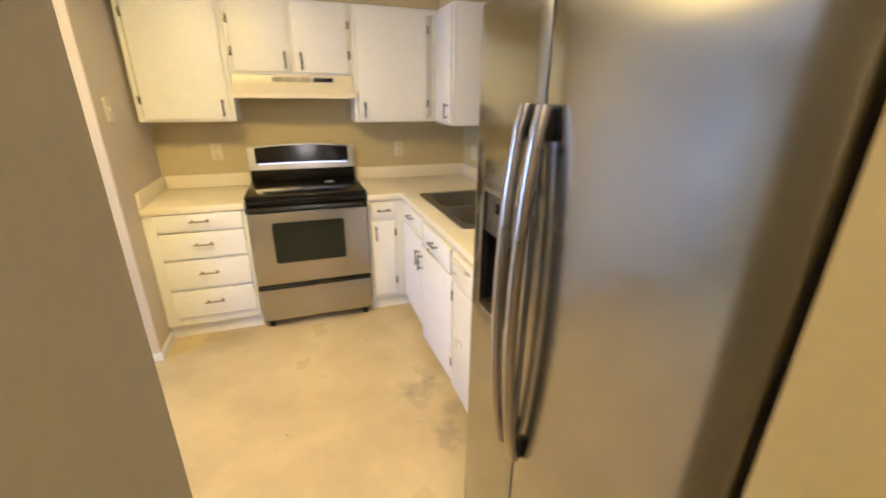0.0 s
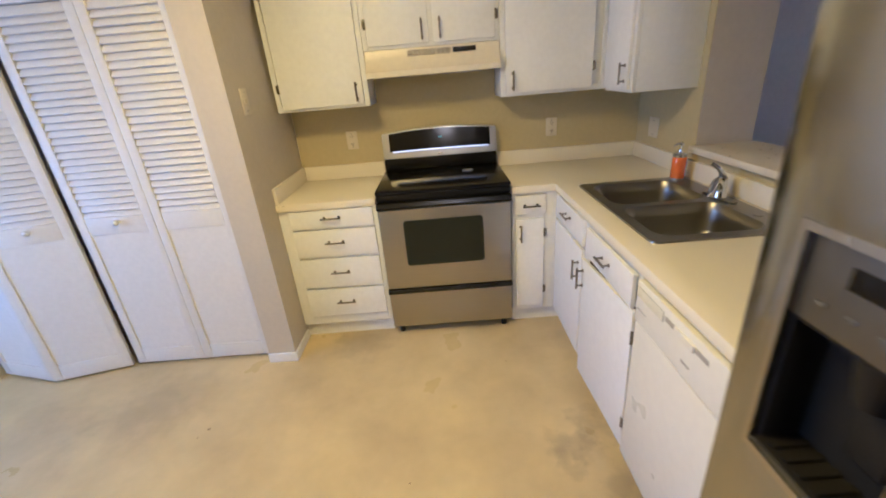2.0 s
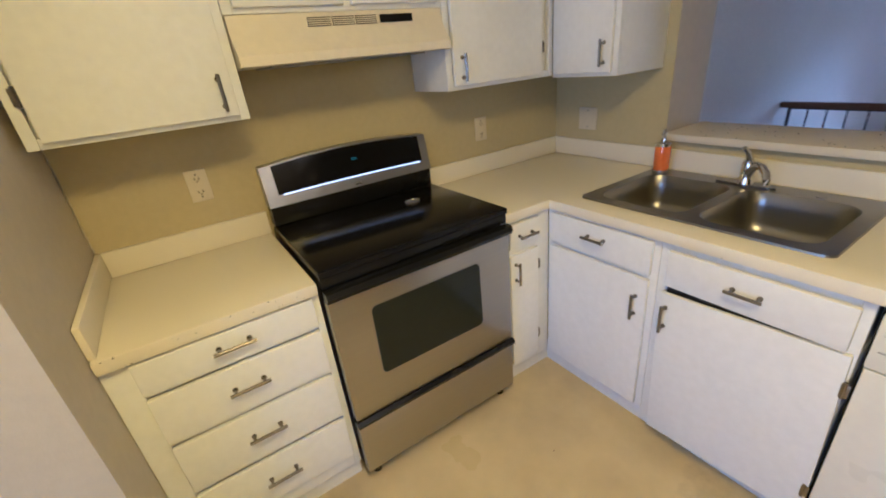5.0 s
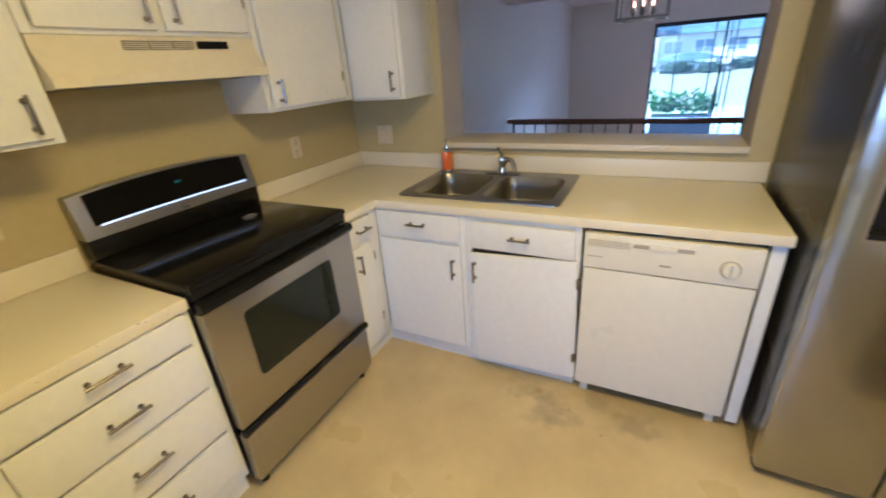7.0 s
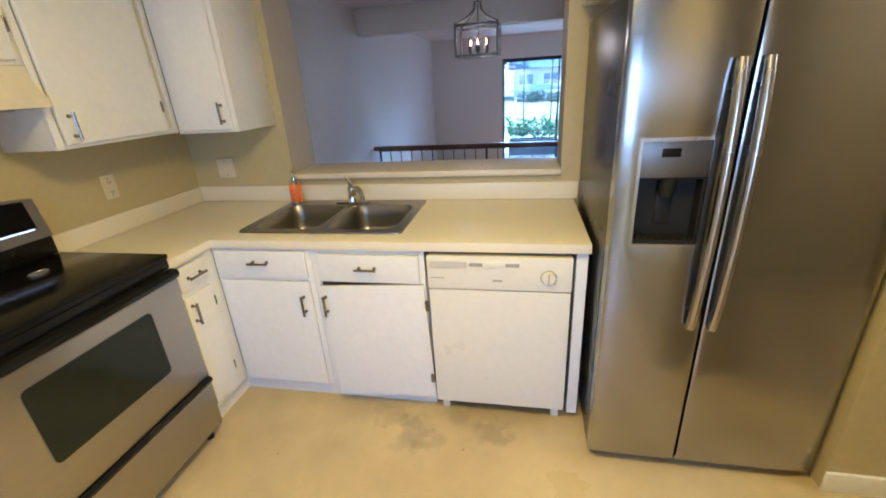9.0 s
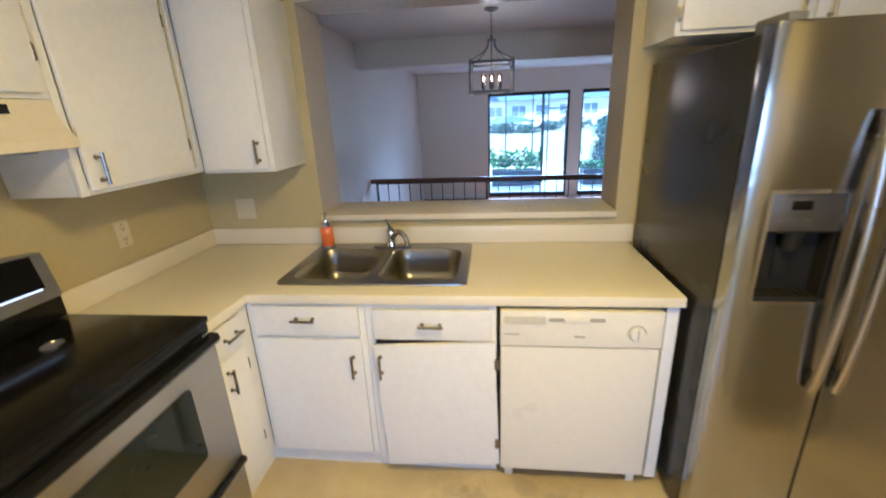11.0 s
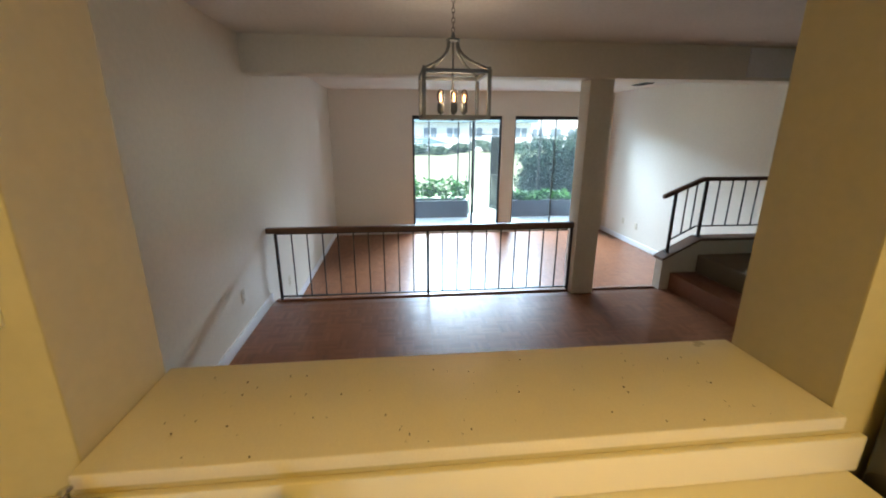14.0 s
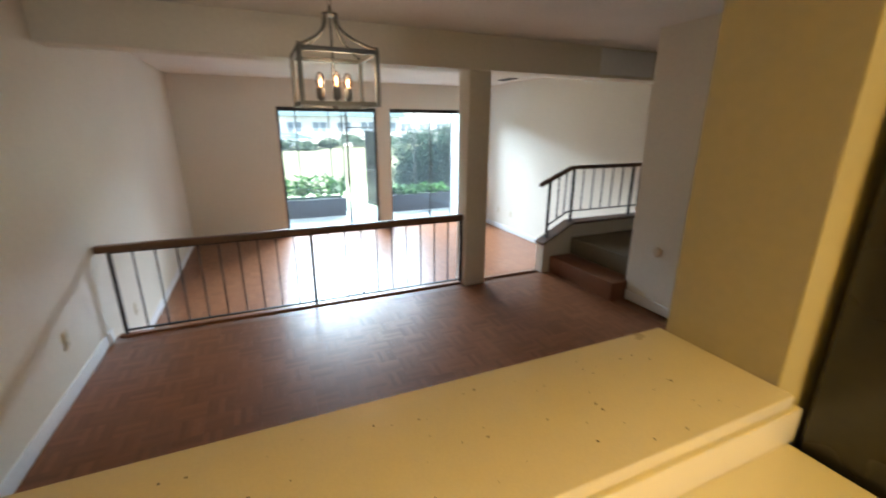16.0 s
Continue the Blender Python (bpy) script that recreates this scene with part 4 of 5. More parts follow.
def bow_handle(door, y, name):
    """A long bowed bar, close to the door at its ends."""
    pts = []
    for k in range(21):
        s = k / 20
        pts.append((FX - 0.018 - 0.034 * math.sin(math.pi * s) ** 0.7, y, 0.688 + 0.864 * s))
    bm = bm_new()
    rings = []
    for i, (x, yy, z) in enumerate(pts):
        rings.append([bm.verts.new((x + a * 0.009, yy + b * 0.011, z)) for a, b in ((-1.5, -0.45), (-1.1, -0.95), (-0.4, -1.25), (1.1, -1.25), (1.1, 1.25), (-0.4, 1.25), (-1.1, 0.95), (-1.5, 0.45))])
    for a, b in zip(rings, rings[1:]):
        for k in range(8):
            bm.faces.new((a[k], a[(k + 1) % 8], b[(k + 1) % 8], b[k]))
    bm.faces.new(rings[0])
    bm.faces.new(rings[-1])
    bmesh.ops.recalc_face_normals(bm, faces=bm.faces[:])
    h = part(name, bm, BARMETAL, door, "long bowed metal handle")
    for z in (0.72, 1.515):
        part("mount", B(FX - 0.028, FX + 0.004, y - 0.010, y + 0.010, z - 0.03, z + 0.03, bevel=0.004), RUBBER, h)
    return h


bow_handle(left, 0.985, "handle")
bow_handle(right, 0.917, "handle")
for y in (FY1 - 0.075, FY0 + 0.03):
    part("hinge_cover", B(FX + 0.02, FX + 0.16, y, y + 0.05, FT - 0.019, FT + 0.022, bevel=0.008), GREYPL, fr)
for y in (FY0 + 0.06, FY1 - 0.06):
    part("foot", rod(bm_new(), (FX + 0.12, y, 0.0), (FX + 0.12, y, 0.035), 0.02, 12), RUBBER, fr)

# ---------------------------------------------------------------- sink, tap, soap
sink = thing("sink", "double-bowl stainless steel drop-in sink", "sink", (1.66, 2.526, 0.91))
bm = bm_new()


def loop(pts, z):
    vs = [bm.verts.new((x, y, z)) for x, y in pts]
    return vs, [bm.edges.new((vs[i], vs[(i + 1) % len(vs)])) for i in range(len(vs))]


outer, outer_e = loop(round_rect(*SINK, 0.03), 0.9175)
edges = list(outer_e)
BOWLS = ((1.428, 1.848, 2.542, 2.892), (1.428, 1.848, 2.150, 2.500))
bowl_rims = []
for b4 in BOWLS:
    vs, es = loop(round_rect(*b4, 0.07), 0.9175)
    bowl_rims.append((vs, b4))
    edges += es
bmesh.ops.triangle_fill(bm, use_beauty=True, edges=edges)
skirt = [bm.verts.new((1.66 + (v.co.x - 1.66) * 1.004, 2.526 + (v.co.y - 2.526) * 1.004, 0.9105)) for v in outer]
for i in range(len(outer)):
    j = (i + 1) % len(outer)
    bm.faces.new((outer[i], outer[j], skirt[j], skirt[i]))
for rim, (x0, x1, y0, y1) in bowl_rims:
    last = rim
    cx, cy = (x0 + x1) / 2, (y0 + y1) / 2
    for inset, z, r in ((0.004, 0.912, 0.068), (0.012, 0.86, 0.064), (0.02, 0.80, 0.060), (0.03, 0.77, 0.055), (0.05, 0.753, 0.045), (0.10, 0.747, 0.03), (0.145, 0.744, 0.018)):
        ring = [bm.verts.new((x, y, z)) for x, y in round_rect(x0 + inset, x1 - inset, y0 + inset, y1 - inset, r)]
        for i in range(len(ring)):
            j = (i + 1) % len(ring)
            bm.faces.new((last[i], last[j], ring[j], ring[i]))
        last = ring
    bm.faces.new(last)
bmesh.ops.recalc_face_normals(bm, faces=bm.faces[:])
part("basin", bm, SINKSTEEL, sink)
for x, y in ((1.638, 2.724), (1.650, 2.318)):
    bm = lathe(bm_new(), [(0.046, 0.0), (0.046, 0.003), (0.036, 0.004), (0.033, 0.001)], (x, y, 0.7455), 28)
    d = part("drain", bm, CHROME, sink, "chrome drain ring")
    part("drain_hole", rod(bm_new(), (x, y, 0.7450), (x, y, 0.7472), 0.033, 24), DRAIN, d, "dark drain opening")
bm = lathe(bm_new(), [(0.038, 0.0), (0.041, 0.006), (0.036, 0.010), (0.014, 0.012), (0.012, 0.020), (0.001, 0.021)], (1.700, 2.262, 0.7462), 26)
single("drain_stopper", bm, DRAIN, "black rubber drain stopper lying in the sink", "stopper")
part("hole_cap", rod(bm_new(), (1.885, 2.285, 0.9172), (1.885, 2.285, 0.9205), 0.018, 20), SINKSTEEL, sink)

tap = thing("faucet", "chrome single-lever kitchen faucet behind the sink", "faucet", (1.885, 2.53, 0.9175))
bm = prism(bm_new(), round_rect(1.862, 1.910, 2.425, 2.635, 0.023), "z", 0.918, 0.926)
bmesh.ops.bevel(bm, geom=[e for e in bm.edges if all(v.co.z > 0.92 for v in e.verts)], offset=0.003, segments=2, affect="EDGES")
part("base_plate", bm, SINKSTEEL, tap)
part("column", lathe(bm_new(), [(0.030, 0.0), (0.027, 0.012), (0.024, 0.03), (0.024, 0.075), (0.020, 0.088), (0.008, 0.096)], (1.885, 2.53, 0.926), 24), CHROME, tap)
a, dx, dy = (1.885, 2.53), -0.72, -0.69
pts = [(a[0] + dx * u, a[1] + dy * u, 0.926 + h) for u, h in ((0.008, 0.042), (0.038, 0.070), (0.072, 0.088), (0.106, 0.090), (0.136, 0.078), (0.154, 0.056), (0.160, 0.036))]
part("spout", tube(bm_new(), pts, [0.017, 0.016, 0.0145, 0.0135, 0.013, 0.013, 0.0135], 14), CHROME, tap)
pts = [(1.885, 2.53, 1.012), (1.878, 2.531, 1.034), (1.860, 2.534, 1.056), (1.836, 2.538, 1.074)]
part("lever", tube(bm_new(), pts, [0.016, 0.012, 0.009, 0.008], 12), CHROME, tap)

soap = thing("soap_dispenser", "glass pump bottle of orange hand soap", "soap dispenser", (1.885, 2.882, 0.9175))
c = (1.885, 2.882, 0.9178)
body = part("bottle", lathe(bm_new(), [(0.030, 0.0), (0.034, 0.006), (0.034, 0.112), (0.031, 0.122), (0.022, 0.126)], c, 24), ORANGE, soap, "orange soap seen through the glass")
part("base_ring", lathe(bm_new(), [(0.0345, 0.0), (0.0352, 0.008), (0.0345, 0.012)], c, 24), SILVER, body)
part("collar", lathe(bm_new(), [(0.034, 0.120), (0.034, 0.132), (0.028, 0.136), (0.012, 0.140), (0.010, 0.155), (0.005, 0.157), (0.005, 0.178), (0.010, 0.179), (0.011, 0.192), (0.004, 0.196)], c, 20), CHROME, soap, "chrome pump collar")
part("nozzle", tube(bm_new(), [(c[0], c[1], c[2] + 0.186), (c[0] - 0.02, c[1] - 0.006, c[2] + 0.188), (c[0] - 0.042, c[1] - 0.013, c[2] + 0.178)], [0.006, 0.005, 0.004], 10), CHROME, soap)


# ---------------------------------------------------------------- closet doors, plates, small things
PW, PH = 0.418, 2.035
panel = thing("bifold_door", "white louvered bifold closet door panel, closed", "closet door", (0, 0, 0), "bifold closet doors")
for x0 in (0.0, PW - 0.048):
    part("stile", B(x0, x0 + 0.048, 0.0, 0.03, 0.018, PH, bevel=0.003), LOUVER, panel)
for z0, z1 in ((0.018, 0.112), (0.868, 0.962), (PH - 0.075, PH)):
    part("rail", B(0.0485, PW - 0.0485, 0.001, 0.029, z0, z1, bevel=0.003), LOUVER, panel)
part("lower_panel", B(0.0485, PW - 0.0485, 0.007, 0.022, 0.1125, 0.8675), LOUVER, panel)
first = None
pitch = 0.0352
for k in range(28):
    z = 0.984 + pitch * k
    if first is None:
        bm = B(0.0485, PW - 0.0485, -0.004, 0.004, -0.0245, 0.0245, bevel=0.0025)
        bmesh.ops.rotate(bm, verts=bm.verts[:], cent=(0, 0, 0), matrix=Matrix.Rotation(radians(-29), 3, "X"))
        first = part("slat", bm, LOUVER, panel)
        ob = first
    else:
        ob = new("slat", first.data)
        ob.parent = panel
    ob.location = (0, 0.015, z)
closet = [panel]
panel.matrix_world = pose(-0.909, 2.872, 0)
for x, y, rz in ((-1.329, 2.872, 0), (-1.757, 2.745, 15.2), (-2.165, 2.862, -15.7)):
    closet.append(copy_thing(panel, pose(x, y, 0, 0, 0, rz)))
for k in (2, 3):
    tagged(closet[k], "white louvered bifold closet door panel, folded slightly open")
for k, x in ((1, 0.225), (2, 0.23)):
    ORIGIN[closet[k].name] = Vector((0, 0, 0))
    bm = bm_new()
    rod(bm, (x, 0.001, 0.935), (x, -0.016, 0.935), 0.008, 14)
    bmesh.ops.create_uvsphere(bm, u_segments=16, v_segments=10, radius=0.016, matrix=Matrix.Translation((x, -0.022, 0.935)))
    part("knob", bm, WHITE_TRIM, closet[k])
structure("closet_track", B(-2.19, -0.48, 2.875, 2.90, 2.04, 2.06), WHITE_TRIM, "white closet door track", "trim")


def plate(c, normal, kind, label, w=0.072, h=0.117):
    """A wall plate: an outlet with its two sockets, a switch or a blank."""
    ob = thing("wall_outlet" if kind == "outlet" else "light_switch" if kind == "switch" else "wall_plate", label, kind if kind != "blank" else "plate", c, "wall plates")
    side = Vector(normal).cross(Vector(UP))
    m = Matrix((side, Vector(normal), Vector(UP))).transposed().to_4x4()
    m.translation = Vector(c)

    def add(name, u0, u1, v0, v1, d0, d1, material, parent, bevel=0.0015):
        bm = B(u0, u1, d0, d1, v0, v1, bevel=bevel)
        bmesh.ops.transform(bm, matrix=m, verts=bm.verts[:])
        bmesh.ops.recalc_face_normals(bm, faces=bm.faces[:])
        return part(name, bm, material, parent)

    base = add("cover", -w / 2, w / 2, -h / 2, h / 2, 0.001, 0.007, PLATE, ob, 0.003)
    if kind == "outlet":
        for s in (-1, 1):
            face = add("socket", -0.017, 0.017, s * 0.024 - 0.015, s * 0.024 + 0.015, 0.007, 0.0095, PLATE, base)
            for u in (-0.007, 0.007):
                add("slot", u - 0.0016, u + 0.0016, s * 0.024 - 0.002, s * 0.024 + 0.007, 0.0095, 0.0100, SLOT, ob, 0)
            add("slot", -0.0025, 0.0025, s * 0.024 - 0.010, s * 0.024 - 0.005, 0.0095, 0.0100, SLOT, ob, 0)
    elif kind == "switch":
        add("toggle", -0.006, 0.006, -0.010, 0.012, 0.007, 0.016, PLATE, base)
    for s in (-1, 1):
        add("screw", -0.003, 0.003, s * h * 0.36 - 0.003, s * h * 0.36 + 0.003, 0.007, 0.0078, GREYPL, ob, 0.001)
    return ob


plate((0.062, 3.612, 1.160), (0, -1, 0), "outlet", "ivory duplex outlet on the beige wall")
plate((1.405, 3.612, 1.142), (0, -1, 0), "outlet", "ivory duplex outlet on the beige wall")
plate((-0.315, 2.975, 1.475), (1, 0, 0), "switch", "ivory light switch on the wall stub", 0.075, 0.125)
plate((1.985, 3.380, 1.118), (-1, 0, 0), "blank", "ivory blank double wall plate", 0.115, 0.117)
plate((4.587, 3.63, 0.356), (0, -1, 0), "outlet", "white duplex outlet above the dining baseboard")
plate((5.97, 3.63, -0.02), (0, -1, 0), "outlet", "white duplex outlet above the living room baseboard")
plate((8.84, -2.06, -0.03), (0, 1, 0), "outlet", "white duplex outlet above the living room baseboard")
plate((8.37, -2.06, -0.04), (0, 1, 0), "outlet", "white duplex outlet above the living room baseboard")
bm = lathe(bm_new(), [(0.045, 0.0), (0.045, 0.010), (0.036, 0.020), (0.012, 0.024)], (0, 0, 0), 24)
bmesh.ops.rotate(bm, verts=bm.verts[:], cent=(0, 0, 0), matrix=Matrix.Rotation(radians(-90), 3, "X"))
bmesh.ops.translate(bm, vec=(4.02, -0.799, 0.56), verts=bm.verts[:])
single("chime_cover", bm, PLATE, "round white plastic cover on the dining wall", "cover", at=(4.02, -0.8, 0.56))

# ceiling light of the kitchen
kl = thing("ceiling_light", "round glass ceiling light, lit", "ceiling light", (0.10, 1.72, CEILING))
part("base", lathe(bm_new(), [(0.33, -0.0005), (0.33, -0.022), (0.31, -0.038)], (0.10, 1.72, CEILING), 32), NICKEL, kl)

# crumbs and scraps on the kitchen floor
for x, y, l, w, rz in ((-0.60, 2.30, 0.020, 0.007, 20), (-0.63, 2.25, 0.010, 0.004, 70), (0.424, 1.93, 0.010, 0.006, 40), (0.37, 1.85, 0.007, 0.004, 110), (1.06, 1.81, 0.012, 0.005, -20),
                       (0.93, 2.65, 0.010, 0.004, 10), (0.52, 1.72, 0.008, 0.003, 55)):
    bm = bm_new()
    bmesh.ops.create_icosphere(bm, subdivisions=1, radius=1.0, matrix=pose(x, y, 0.0022, 0, 0, rz) @ Matrix.Diagonal((l / 2, w / 2, 0.002, 1)))
    single("floor_scrap", bm, RAILWOOD, "tiny brown scrap on the vinyl floor", "scrap", "floor scraps")
# specks on the sill
rng = random.Random(4)
bm = bm_new()
for k in range(80):
    x, y, r = rng.uniform(1.96, 2.25), rng.uniform(1.45, 2.85), rng.uniform(0.0008, 0.0026)
    bmesh.ops.create_icosphere(bm, subdivisions=1, radius=r, matrix=Matrix.Translation((x, y, SILL + r * 0.3)))
ob = link_mesh("sill_specks", bm, DRAIN)
tagged(ob, "dark specks and crumbs scattered on the sill", "crumbs", kind="stuff")
# chips along the worktop's front edges
bm = bm_new()
for k in range(40):
    x, z, r = rng.uniform(-0.30, 0.24), rng.uniform(0.872, 0.906), rng.uniform(0.0010, 0.0024)
    bmesh.ops.create_icosphere(bm, subdivisions=1, radius=r, matrix=Matrix.Translation((x, 3.0135, z)) @ Matrix.Diagonal((1.5, 0.3, 1, 1)))
for k in range(40):
    y, z, r = rng.uniform(1.35, 2.98), rng.uniform(0.872, 0.906), rng.uniform(0.0009, 0.0020)
    bmesh.ops.create_icosphere(bm, subdivisions=1, radius=r, matrix=Matrix.Translation((1.2835, y, z)) @ Matrix.Diagonal((0.3, 1.5, 1, 1)))
tagged(link_mesh("edge_chips", bm, DRAIN), "dark chips along the laminate worktop edge", "chips", kind="stuff")

# ---------------------------------------------------------------- dining room
CH = (3.945, 1.988)
ch = thing("chandelier", "square pewter lantern chandelier with three lit candle bulbs", "chandelier", (CH[0], CH[1], CEILING))
part("ceiling_plate", lathe(bm_new(), [(0.062, -0.001), (0.062, -0.012), (0.030, -0.026), (0.010, -0.030)], (*CH, CEILING), 28), PEWTER, ch)
z = CEILING - 0.03
k = 0
while z > 2.225:
    pts = []
    for q in range(13):
        a = math.tau * q / 12
        u, v = 0.009 * math.cos(a), 0.0165 * math.sin(a)
        pts.append((CH[0] + (u if k % 2 else 0), CH[1] + (0 if k % 2 else u), z - 0.014 + v))
    part("chain_link", tube(bm_new(), pts, 0.0022, 6), PEWTER, ch)
    z -= 0.026
    k += 1
part("hub", lathe(bm_new(), [(0.006, 0.045), (0.012, 0.030), (0.012, 0.018), (0.040, 0.012), (0.040, 0.002), (0.015, -0.006)], (*CH, 2.18), 24), PEWTER, ch)
part("stem", rod(bm_new(), (*CH, 2.18), (*CH, 1.745), 0.0065, 12), PEWTER, ch)
HW, CT, CB = 0.187, 2.006, 1.738
for sx in (-1, 1):
    for sy in (-1, 1):
        cx, cy = CH[0] + sx * HW, CH[1] + sy * HW
        part("upright", B(cx - 0.011, cx + 0.011, cy - 0.011, cy + 0.011, CB, CT, bevel=0.002), PEWTER, ch)
        part("finial", B(cx - 0.007, cx + 0.007, cy - 0.007, cy + 0.007, CT + 0.0005, CT + 0.014, bevel=0.003), PEWTER, ch)
        pts = []
        for q in range(13):
            s = q / 12
            w = HW * (1 - s) ** 2.0 + 0.028 * s
            pts.append((CH[0] + sx * w, CH[1] + sy * w, CT + (2.178 - CT) * s))
        part("arm", tube(bm_new(), pts, 0.008, 8), PEWTER, ch)
for zc in (CT - 0.011, CB + 0.011):
    for s in (-1, 1):
        part("cross_bar", B(CH[0] - HW + 0.011, CH[0] + HW - 0.011, CH[1] + s * HW - 0.010, CH[1] + s * HW + 0.010, zc - 0.011, zc + 0.011, bevel=0.002), PEWTER, ch)
        part("cross_bar", B(CH[0] + s * HW - 0.010, CH[0] + s * HW + 0.010, CH[1] - HW + 0.011, CH[1] + HW - 0.011, zc - 0.011, zc + 0.011, bevel=0.002), PEWTER, ch)
part("socket_hub", lathe(bm_new(), [(0.010, 0.02), (0.024, 0.012), (0.024, 0.0), (0.012, -0.012), (0.004, -0.02)], (*CH, 1.750), 20), PEWTER, ch)
for q in range(3):
    a = radians((90, -90, 180)[q])
    bx, by = CH[0] + 0.072 * math.cos(a), CH[1] + 0.072 * math.sin(a)
    pts = [(CH[0] + 0.02 * math.cos(a), CH[1] + 0.02 * math.sin(a), 1.752), (CH[0] + 0.05 * math.cos(a), CH[1] + 0.05 * math.sin(a), 1.745), (bx, by, 1.756), (bx, by, 1.770)]
    holder = part("candle_holder", tube(bm_new(), pts, 0.006, 8), PEWTER, ch)
    part("candle_cup", lathe(bm_new(), [(0.006, 0.0), (0.017, 0.010), (0.021, 0.020), (0.021, 0.064), (0.016, 0.067)], (bx, by, 1.768), 18), PEWTER, holder)
    bulb = part("bulb", lathe(bm_new(), [(0.012, 0.0), (0.021, 0.018), (0.0245, 0.036), (0.022, 0.056), (0.013, 0.074), (0.003, 0.080)], (bx, by, 1.834), 18), BULBGLASS, holder, "clear flame-shaped bulb")
    bulb.visible_shadow = False
    part("filament", tube(bm_new(), [(bx - 0.004, by, 1.842), (bx - 0.007, by, 1.868), (bx, by, 1.884), (bx + 0.007, by, 1.868), (bx + 0.004, by, 1.842)], 0.0022, 6), FILAMENT, holder, "glowing orange filament")


def bar(x, y0, y1, z0, z1, t=0.011):
    return B(x - t / 2, x + t / 2, y0, y1, z0, z1)


rail = thing("railing", "black iron railing with dark wooden handrail", "railing", (5.30, 2.0, 0.0))
RXX = 5.343
part("handrail", B(RXX - 0.032, RXX + 0.032, 0.50, 3.628, 0.700, 0.756, bevel=0.010, seg=3), RAILWOOD, rail)
for y, z0 in ((3.545, 0.0045), (2.05, 0.0045), (0.530, 0.0045)):
    part("post", B(RXX - 0.013, RXX + 0.013, y - 0.013, y + 0.013, z0, 0.697, bevel=0.002), IRON, rail)
part("top_rail", B(RXX - 0.012, RXX + 0.012, 0.545, 3.53, 0.688, 0.6975), IRON, rail)
part("bottom_rail", B(RXX - 0.012, RXX + 0.012, 0.545, 3.53, 0.030, 0.042), IRON, rail)
shared = None
for a, b in ((3.545, 2.05), (2.05, 0.53)):
    for k in range(1, 10):
        y = a + (b - a) * k / 10
        if shared is None:
            shared = part("baluster", B(RXX - 0.0055, RXX + 0.0055, y - 0.0055, y + 0.0055, 0.0425, 0.6875), IRON, rail)
            y_first = y
        else:
            ob = new("baluster", shared.data)
            ob.parent = rail
            ob.location = (0, y - y_first, 0)

sr = thing("stair_railing", "black iron stair railing with dark wooden handrail", "railing", (5.30, -1.1, 0.565))
SX = 5.33
bm = bm_new()
prism(bm, [(-0.44, 0.985), (-0.44, 1.028), (-0.86, 1.212), (-2.05, 1.212), (-2.05, 1.172), (-0.87, 1.172)], "x", SX - 0.028, SX + 0.028)
bmesh.ops.bevel(bm, geom=bm.edges[:], offset=0.008, segments=2, affect="EDGES")
part("handrail", bm, RAILWOOD, sr)
for y, z0, z1 in ((-0.575, 0.400, 1.055), (-0.905, 0.566, 1.173), (-1.83, 0.566, 1.173)):
    part("post", B(SX - 0.013, SX + 0.013, y - 0.013, y + 0.013, z0, z1, bevel=0.002), IRON, sr)
    part("foot_plate", B(SX - 0.03, SX + 0.03, y - 0.03, y + 0.03, z0 - 0.002, z0 + 0.006, bevel=0.002), IRON, sr)
part("bottom_rail", prism(bm_new(), [(-0.588, 0.535), (-0.588, 0.547), (-0.86, 0.690), (-2.05, 0.690), (-2.05, 0.678), (-0.863, 0.678)], "x", SX - 0.009, SX + 0.009), IRON, sr)
for k, y in enumerate((-0.70, -0.80, -1.05, -1.20, -1.35, -1.50, -1.66, -1.96)):
    z0 = 0.69 if y < -0.86 else 0.547 + (-0.588 - y) * 0.5257
    z1 = 1.173 if y < -0.86 else 1.0 + (-0.44 - y) * 0.43
    part("baluster", B(SX - 0.0055, SX + 0.0055, y - 0.0055, y + 0.0055, z0, z1), IRON, sr)
v = thing("ceiling_vent", "grey slatted ceiling vent", "vent", (8.0, -1.58, 2.40))
part("frame", B(7.78, 8.2, -1.68, -1.53, 2.390, 2.3995, bevel=0.003), GREYPL, v)
for k in range(5):
    part("slat", B(7.80, 8.18, -1.665 + 0.026 * k, -1.65 + 0.026 * k, 2.384, 2.3895), SLOT, v)


# ---------------------------------------------------------------- outside
PATIO = mat("pale_patio_concrete", (0.30, 0.29, 0.275), 0.85, vary=0.10, scale=8, bump=0.3, bump_scale=80, second=(0.25, 0.24, 0.225))
GRASS = mat("lawn_grass", (0.28, 0.275, 0.165), 0.9, vary=0.3, scale=4, bump=0.9, bump_scale=60, second=(0.28, 0.29, 0.175), second_scale=0.6, spec=0.15)
STUCCO = mat("white_stucco", (0.72, 0.70, 0.66), 0.8, vary=0.05, bump=0.4, bump_scale=90)
ROOF = mat("grey_teal_roof", (0.10, 0.15, 0.15), 0.8, vary=0.2, scale=4, bump=0.5, bump_scale=20)
DARKWIN = mat("far_window", (0.16, 0.19, 0.22), 0.12)
LEAF = mat("hedge_leaf", (0.020, 0.040, 0.024), 0.85, vary=0.2, island=-0.25, spec=0.1)
LEAF2 = mat("bright_plant_leaf", (0.075, 0.19, 0.035), 0.6, vary=0.25, island=-0.4, spec=0.12)
LEAF3 = mat("far_tree_leaf", (0.11, 0.16, 0.10), 0.7, vary=0.3, island=-0.4)
BARK = mat("bark", (0.09, 0.065, 0.045), 0.9, vary=0.3, bump=0.8, bump_scale=30)
